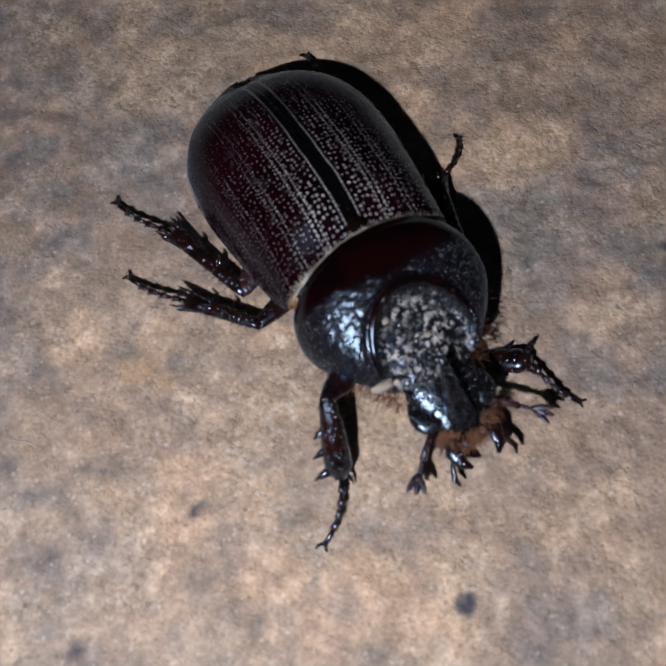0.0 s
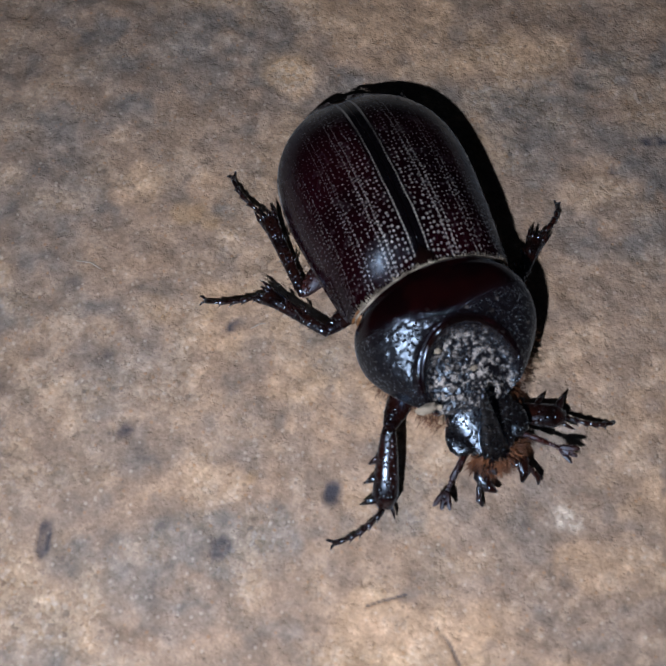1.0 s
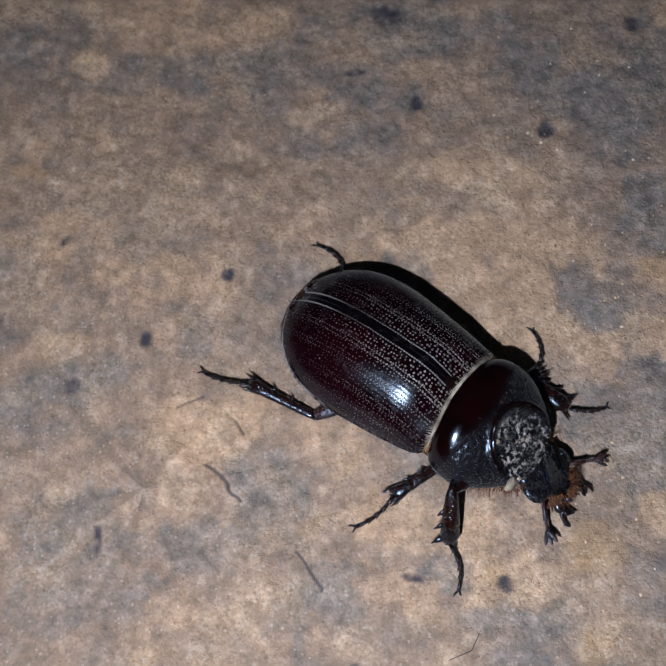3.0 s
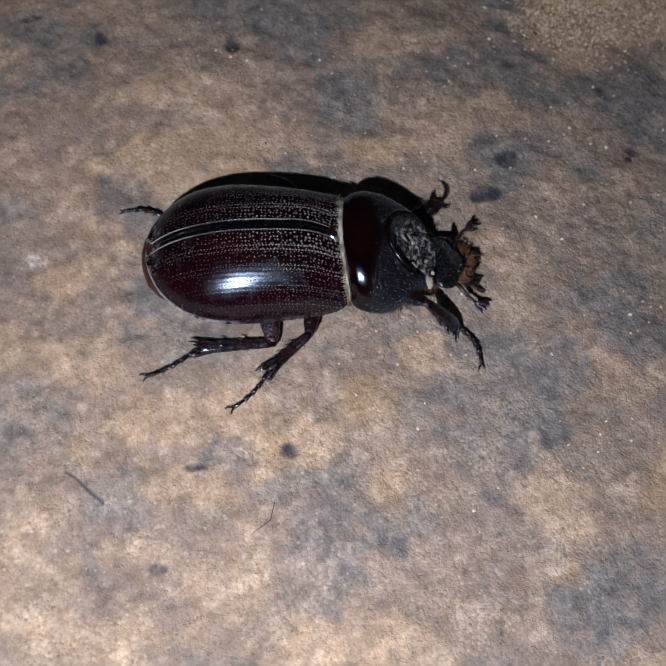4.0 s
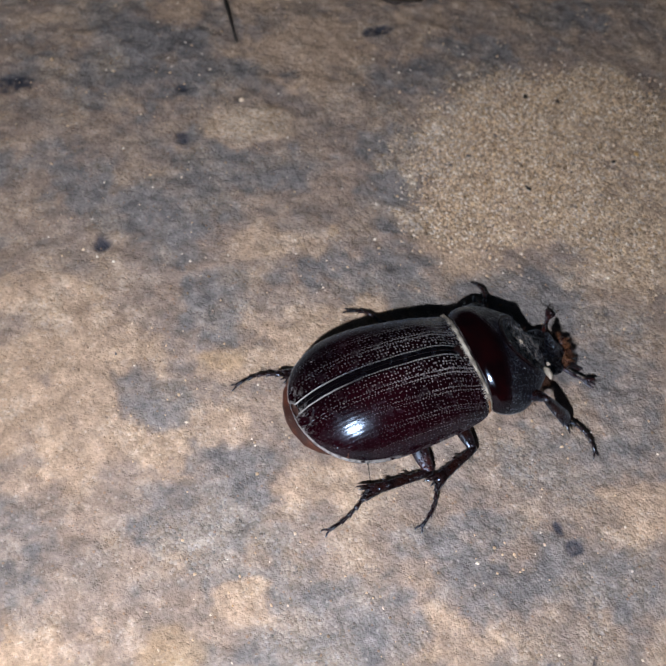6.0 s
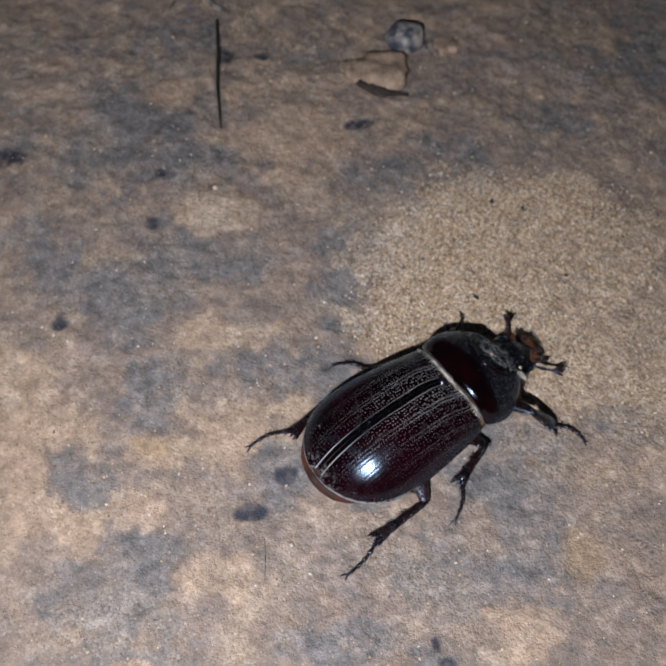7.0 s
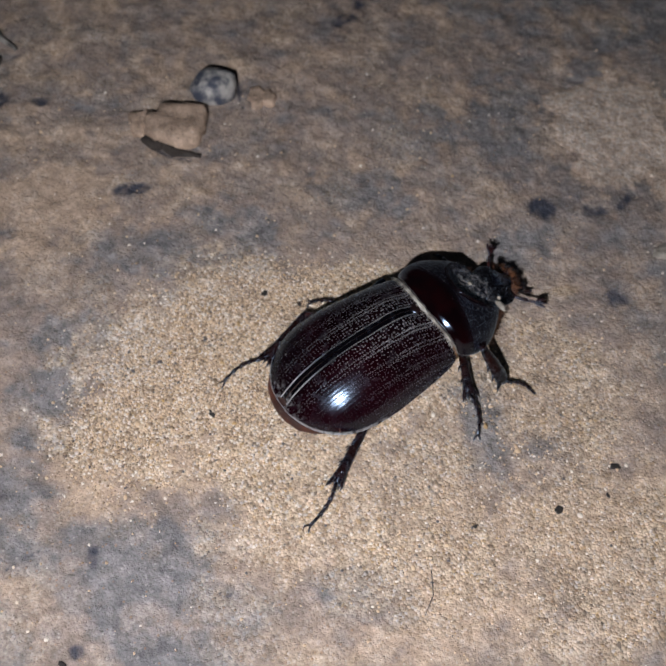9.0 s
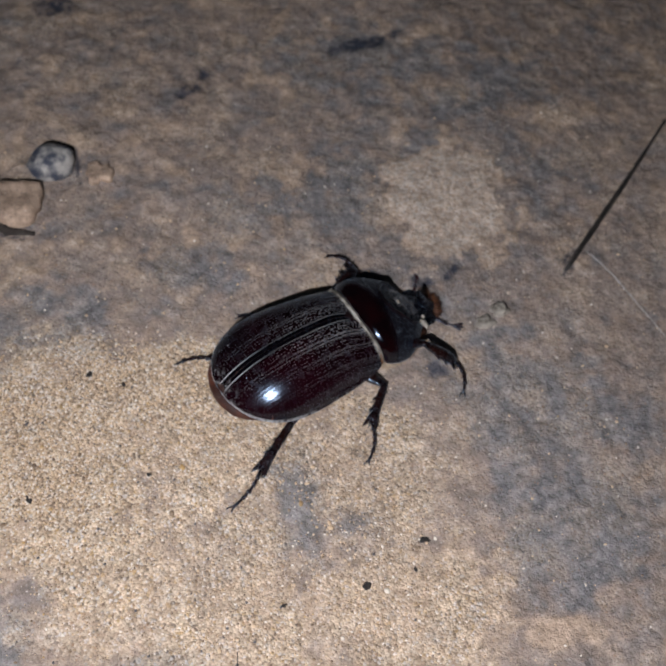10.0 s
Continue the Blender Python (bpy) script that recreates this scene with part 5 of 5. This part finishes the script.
def foot(length, side):
    """Tarsus along +y: five joints and a pair of claws, arched."""
    bm = bmesh.new()
    for k in range(5):
        a, b = length * (0.02 + 0.165 * k), length * (0.02 + 0.165 * (k + 1))
        if k == 4:
            b = length * 0.92
        arch = lambda y: 0.55 * math.sin(math.pi * y / length)  # noqa: E731
        bow = lambda y: -side * 0.75 * math.sin(math.pi * min(y / length, 1.0))  # noqa: E731
        m = a + (b - a) * 0.55
        tube(bm, [(bow(a), a, arch(a)), (bow(m), m, arch(m)), (bow(b), b - 0.08, arch(b)), (bow(b), b + 0.05, arch(b))], [0.17, 0.24, 0.36 if k < 4 else 0.26, 0.16], 8)
        if k < 4:
            for s in (1, -1):
                tube(bm, [(bow(b) + s * 0.2, b - 0.15, arch(b) - 0.1), (bow(b) + s * 0.4, b + 0.25, arch(b) - 0.35)], [0.08, 0.02], 5)
    for s in (1, -1):
        tube(bm, [(bow(length * 0.92) + s * 0.08, length * 0.9, 0.1), (s * 0.35, length * 0.96, 0.15), (s * 0.5, length * 1.0, -0.05), (s * 0.45, length * 1.02, -0.35)], [0.14, 0.13, 0.09, 0.02], 6)
    return bm


def build_legs(beetle):
    legs = {}
    for kind, (hip, femur, tibia, bend) in LEGS.items():
        for word, side in (("right", 1), ("left", -1)):
            thick = {"front": 1.3, "middle": 1.15, "hind": 1.45}[kind]
            leg = part(kind + "_leg", limb(kind, femur, thick), RED_HORN if kind == "hind" else BLACK_HORN, beetle, "jointed leg with a dark red thigh and black spiny shin")
            shank = part("shin", shin(kind, tibia, side), BLACK_HORN, leg, "black spiny shin")
            toe = part("foot", foot(TARSUS[kind], side), BLACK_HORN, leg, "thin jointed black foot with claws")
            legs[word + "_" + kind] = (leg, shank, toe)
    return legs


def build_beetle():
    beetle = new("rhinoceros_beetle")
    beetle.empty_display_size = 0.01
    tagged(beetle, "glossy dark chestnut rhinoceros beetle walking over stained stone", "beetle")
    build_trunk(beetle)
    build_head(beetle)
    return beetle, build_legs(beetle)


# ---------------------------------------------------------------- small things on the ground
def lump(name, x, y, size, material, label, category, seed, sink=0.45, rough=0.45, turn=0.0, group=""):
    bm = bmesh.new()
    blob(bm, (0, 0, 0), size, rough, seed, 22, 16)
    ob = part(name, bm, material)
    ob.matrix_basis = pose(x * MM, y * MM, (ground_height(x, y) + size[2] * (1 - 2 * sink)) * MM, 0, 0, turn)
    return tagged(ob, label, category, group)


def chip(name, x, y, size, label, category, seed, turn=0.0, material=None, group=""):
    """A flat angular flake of the stone itself, with steep broken sides."""
    bm = bmesh.new()
    rows = []
    for scale, z in ((1.0, -0.6), (1.04, 0.35), (1.0, 0.75), (0.9, 0.95), (0.6, 1.02), (0.25, 1.0)):
        row = []
        for j in range(28):
            ph = 2 * math.pi * j / 28
            r = 1 + 0.55 * noise.noise(Vector((math.cos(ph) * 1.6, math.sin(ph) * 1.6, seed))) + 0.16 * noise.noise(Vector((math.cos(ph) * 4, math.sin(ph) * 4, seed + 3)))
            px, py = size[0] * scale * r * math.cos(ph), size[1] * scale * r * math.sin(ph)
            row.append((px, py, z * size[2] * (1 + 0.35 * noise.noise(Vector((px * 0.35, py * 0.35, seed + 5)))) + 0.18 * noise.noise(Vector((px * 1.1, py * 1.1, seed)))))
        rows.append(row)
    loft(bm, rows)
    ob = part(name, bm, material or GROUND)
    layer = ob.data.attributes.new("stain", "FLOAT_COLOR", "POINT")
    layer.data.foreach_set("color", np.tile(np.array([0.22, 0.5, 0.0, 1.0], dtype=np.float32), len(ob.data.vertices)))
    ob.matrix_basis = pose(x * MM, y * MM, ground_height(x, y) * MM, 0, 0, turn)
    return tagged(ob, label, category, group)


def strand(name, points, thick, material, label, category):
    """A thin thread or twig lying on the ground: points x, y and height over it."""
    bm = bmesh.new()
    x0, y0, _ = points[0]
    way = []
    for k in range(len(points) - 1):
        for u in (0, 0.25, 0.5, 0.75):
            way.append(Vector(points[k]).lerp(Vector(points[k + 1]), u))
    way.append(Vector(points[-1]))
    low = min(p.z for p in way)
    tube(bm, [(p.x - x0, p.y - y0, ground_height(p.x, p.y) + p.z) for p in way], [thick * (0.55 + 0.45 * math.sin(math.pi * min(1, 0.15 + k / len(way)))) for k in range(len(way))], 7)
    ob = part(name, bm, material)
    ob.matrix_basis = pose(x0 * MM, y0 * MM, 0)
    return tagged(ob, label, category)


def build_litter():
    chip("clay_chip", 133.2, 101.4, (5.4, 5.0, 2.3), "flat tan clay chip lifted off the ground", "stone chip", 1.0, -12)
    # dark strand put in as the shade below the chip's near edge
    strand("chip_shade", [(127.0, 99.6, -0.2), (128.8, 97.4, -0.05), (130.4, 97.8, -0.1), (132.2, 95.7, 0.0), (134.4, 95.5, -0.1), (136.8, 95.1, -0.25)], 1.05, CRUMB_AND_SHADE, "dark strip standing for the shaded gap under a clay chip", "soil crust")
    lump("pebble", 140.3, 111.0, (4.4, 3.8, 3.4), SLATE, "grey and pale pebble half buried in clay", "pebble", 4.0, 0.38, 0.12, 20)
    chip("clay_chip", 126.6, 103.0, (1.8, 3.2, 1.3), "small tan clay chip beside a larger one", "stone chip", 7.0)
    chip("clay_chip", 148.5, 108.0, (2.2, 2.6, 1.0), "small tan clay chip beside a larger one", "stone chip", 9.0)
    lump("pebble", 217.4, 69.2, (1.6, 1.3, 1.0), SOIL, "small pale pebble on the ground", "pebble", 11.0)
    lump("pebble", 214.0, 67.1, (1.7, 1.2, 0.9), SOIL, "small pale pebble on the ground", "pebble", 12.0)
    for k, (x, y, r) in enumerate(((194.0, 29.1, 1.0), (183.6, 23.2, 0.9), (191.5, 24.7, 0.5), (135.3, 43.6, 0.8), (153.3, 45.3, 0.55), (171.0, 22.2, 0.5), (145.1, 64.5, 0.8), (150.4, 61.9, 0.6), (114.0, 9.6, 0.7))):
        chip("soil_crumb", x, y, (r * 0.8, r * 0.5, r * 0.35), "dark crumb of soil on the ground", "soil crumb", 20.0 + 1.7 * k, 40 * k, CRUMB_AND_SHADE, "dark soil crumbs")
    strand("twig", [(101.3, 122.0, 0.3), (100.0, 112.0, 0.5), (98.2, 102.0, 0.5), (97.0, 90.6, 0.35)], 0.46, TWIG, "thin black twig lying on the ground", "twig")
    # this second strand is put in as the dark of a shadowed cleft
    strand("twig", [(232.5, 76.6, 0.3), (240.5, 85.0, 0.4), (253.5, 98.5, 0.5), (267.0, 113.0, 0.5)], 0.55, TWIG, "long thin dark strand standing for a shadowed cleft in the ground", "twig")
    strand("fibre", [(238.0, 80.5, 0.2), (241.2, 74.7, 0.25), (246.6, 59.8, 0.2)], 0.11, FIBRE, "fine white thread on the ground", "thread")
    strand("root", [(97.0, 150.0, 0.3), (98.0, 136.5, 0.5), (99.2, 130.5, 0.6), (101.2, 126.6, 0.5), (104.2, 123.6, 0.3)], 0.85, ROOT, "grey dry root lying on the ground", "root")
    strand("fibre", [(97.4, 134.5, 0.3), (93.2, 128.8, 0.3), (90.6, 124.8, 0.2)], 0.3, ROOT, "thin grey root fibre", "thread")
    strand("fibre", [(-8.5, 37.6, 0.1), (-7.6, 38.1, 0.3), (-7.0, 38.2, 0.2)], 0.05, FIBRE, "fine white thread on the ground", "thread")
    strand("fibre", [(-27.6, 44.1, 0.1), (-26.0, 43.9, 0.25), (-24.8, 43.3, 0.1)], 0.05, FIBRE, "fine white thread on the ground", "thread")
    strand("fibre", [(40.5, -22.5, 0.1), (39.2, -24.4, 0.2), (36.3, -25.2, 0.1)], 0.06, TWIG, "fine dark hair on the ground", "thread")
    strand("fibre", [(89.7, 6.4, 0.1), (89.2, 3.2, 0.2), (88.4, -0.4, 0.1)], 0.06, TWIG, "fine dark hair on the ground", "thread")
    strand("fibre", [(163.4, 16.5, 0.15), (163.0, 13.0, 0.2), (161.3, 10.3, 0.15)], 0.08, TWIG, "fine dark hair on the ground", "thread")


def build_torch():
    """The lamp of the phone that films, just beside its lens."""
    torch = new("phone_torch")
    tagged(torch, "small phone torch with a bright white lens", "torch")
    bm = bmesh.new()
    loft(bm, [ring_flat(r, z) for r, z in ((2.6, 1.5), (2.8, 1.2), (2.8, 0.1), (2.0, 0.0), (1.9, 0.25))])
    part("case", bm, CASE, torch)
    bm = bmesh.new()
    loft(bm, [ring_flat(r, z) for r, z in ((1.7, 0.1), (1.7, -0.05), (1.3, -0.1))])
    part("lens", bm, GLOW, torch, "glowing white lens")
    return torch


def ring_flat(r, z, count=20):
    return [(r * math.cos(2 * math.pi * k / count), r * math.sin(2 * math.pi * k / count), z) for k in range(count)]


build_ground()
build_grains()
BEETLE, BEETLE_LEGS = build_beetle()
build_litter()
TORCH = build_torch()


# ---------------------------------------------------------------- what moves
def reading(rows, t):
    """A row of numbers at t, smoothly between the given rows."""
    times = [r[0] for r in rows]
    k = max(0, min(len(rows) - 2, sum(1 for s in times if s <= t) - 1))
    a, b = rows[k], rows[k + 1]
    u = min(max((t - a[0]) / (b[0] - a[0]), 0.0), 1.0)
    before, after = rows[max(k - 1, 0)], rows[min(k + 2, len(rows) - 1)]
    out = []
    for c in range(1, len(a)):
        h = b[0] - a[0]
        m0 = (b[c] - before[c]) / (b[0] - before[0]) * h
        m1 = (after[c] - a[c]) / (after[0] - a[0]) * h
        out.append((2 * u**3 - 3 * u**2 + 1) * a[c] + (u**3 - 2 * u**2 + u) * m0 + (3 * u**2 - 2 * u**3) * b[c] + (u**3 - u**2) * m1)
    return out


def body_pose(t):
    x, y, z, turn, nod, lean = reading(BODY, t)
    return pose(x, y, z, 0, 0, turn) @ pose(0, 0, 0, nod) @ pose(0, 0, 0, 0, lean)


def aimed(at, to, up):
    """A pose at a place whose +y points to another and whose +z leans to up (millimetres in)."""
    y = (to - at).normalized()
    x = y.cross(up).normalized()
    z = x.cross(y)
    return Matrix.Translation(at * MM) @ Matrix((x, y, z)).transposed().to_4x4()


def leg_poses(name, t):
    """Femur, tibia and tarsus in the beetle's space, from where the foot stands."""
    word, kind = name.split("_")
    side = 1 if word == "right" else -1
    hip, femur, tibia, bend = LEGS[kind]
    hip, bend = Vector((hip[0] * side, hip[1], hip[2])), Vector((bend[0] * side, bend[1], bend[2]))
    if name == "left_front":
        bend = Vector((0.5, -0.75, 0.15 - 0.1 * step(3.2, 4.3, t)))
    if name == "left_hind":
        bend.x += 1.2 * step(4.3, 2.6, t)
    tx, ty = reading(TIPS[name], t)
    ax, ay = reading(ANKLES[name], t)
    into = body_pose(t).inverted()
    def on_ground(x, y, high):
        p = body_pose(t) @ Vector((x * MM, y * MM, 0))
        return (into @ Vector((p.x, p.y, high * MM + ground_height(p.x / MM, p.y / MM) * MM))) / MM
    tip, ankle = on_ground(tx, ty, 0.25), on_ground(ax, ay, 1.7)
    way = ankle - hip
    reach = min(max(way.length, abs(femur - tibia) + 0.3), femur + tibia - 0.05)
    ankle = hip + way.normalized() * reach
    toe = tip - ankle
    tip = ankle + toe.normalized() * TARSUS[kind]
    way = (ankle - hip).normalized()
    along = (femur**2 - tibia**2 + reach**2) / (2 * reach)
    high = math.sqrt(max(femur**2 - along**2, 0.0))
    out = (bend - way * bend.dot(way)).normalized()
    knee = hip + way * along + out * high
    up = Vector((0, 0, 1))
    return aimed(hip, knee, up), aimed(knee, ankle, up), aimed(ankle, tip, up)


def motions():
    steps = [k / 10 for k in range(101)]
    walk(BEETLE, [(t, body_pose(t)) for t in steps])
    for name, (leg, shank, toe) in BEETLE_LEGS.items():
        rows = [(t, leg_poses(name, t)) for t in steps]
        walk(leg, [(t, a) for t, (a, b, c) in rows])
        walk(shank, [(t, a.inverted() @ b) for t, (a, b, c) in rows])
        walk(toe, [(t, a.inverted() @ c) for t, (a, b, c) in rows])
    walk(TORCH, [(t, m @ TORCH_AT) for t, m in VIEWS])


motions()
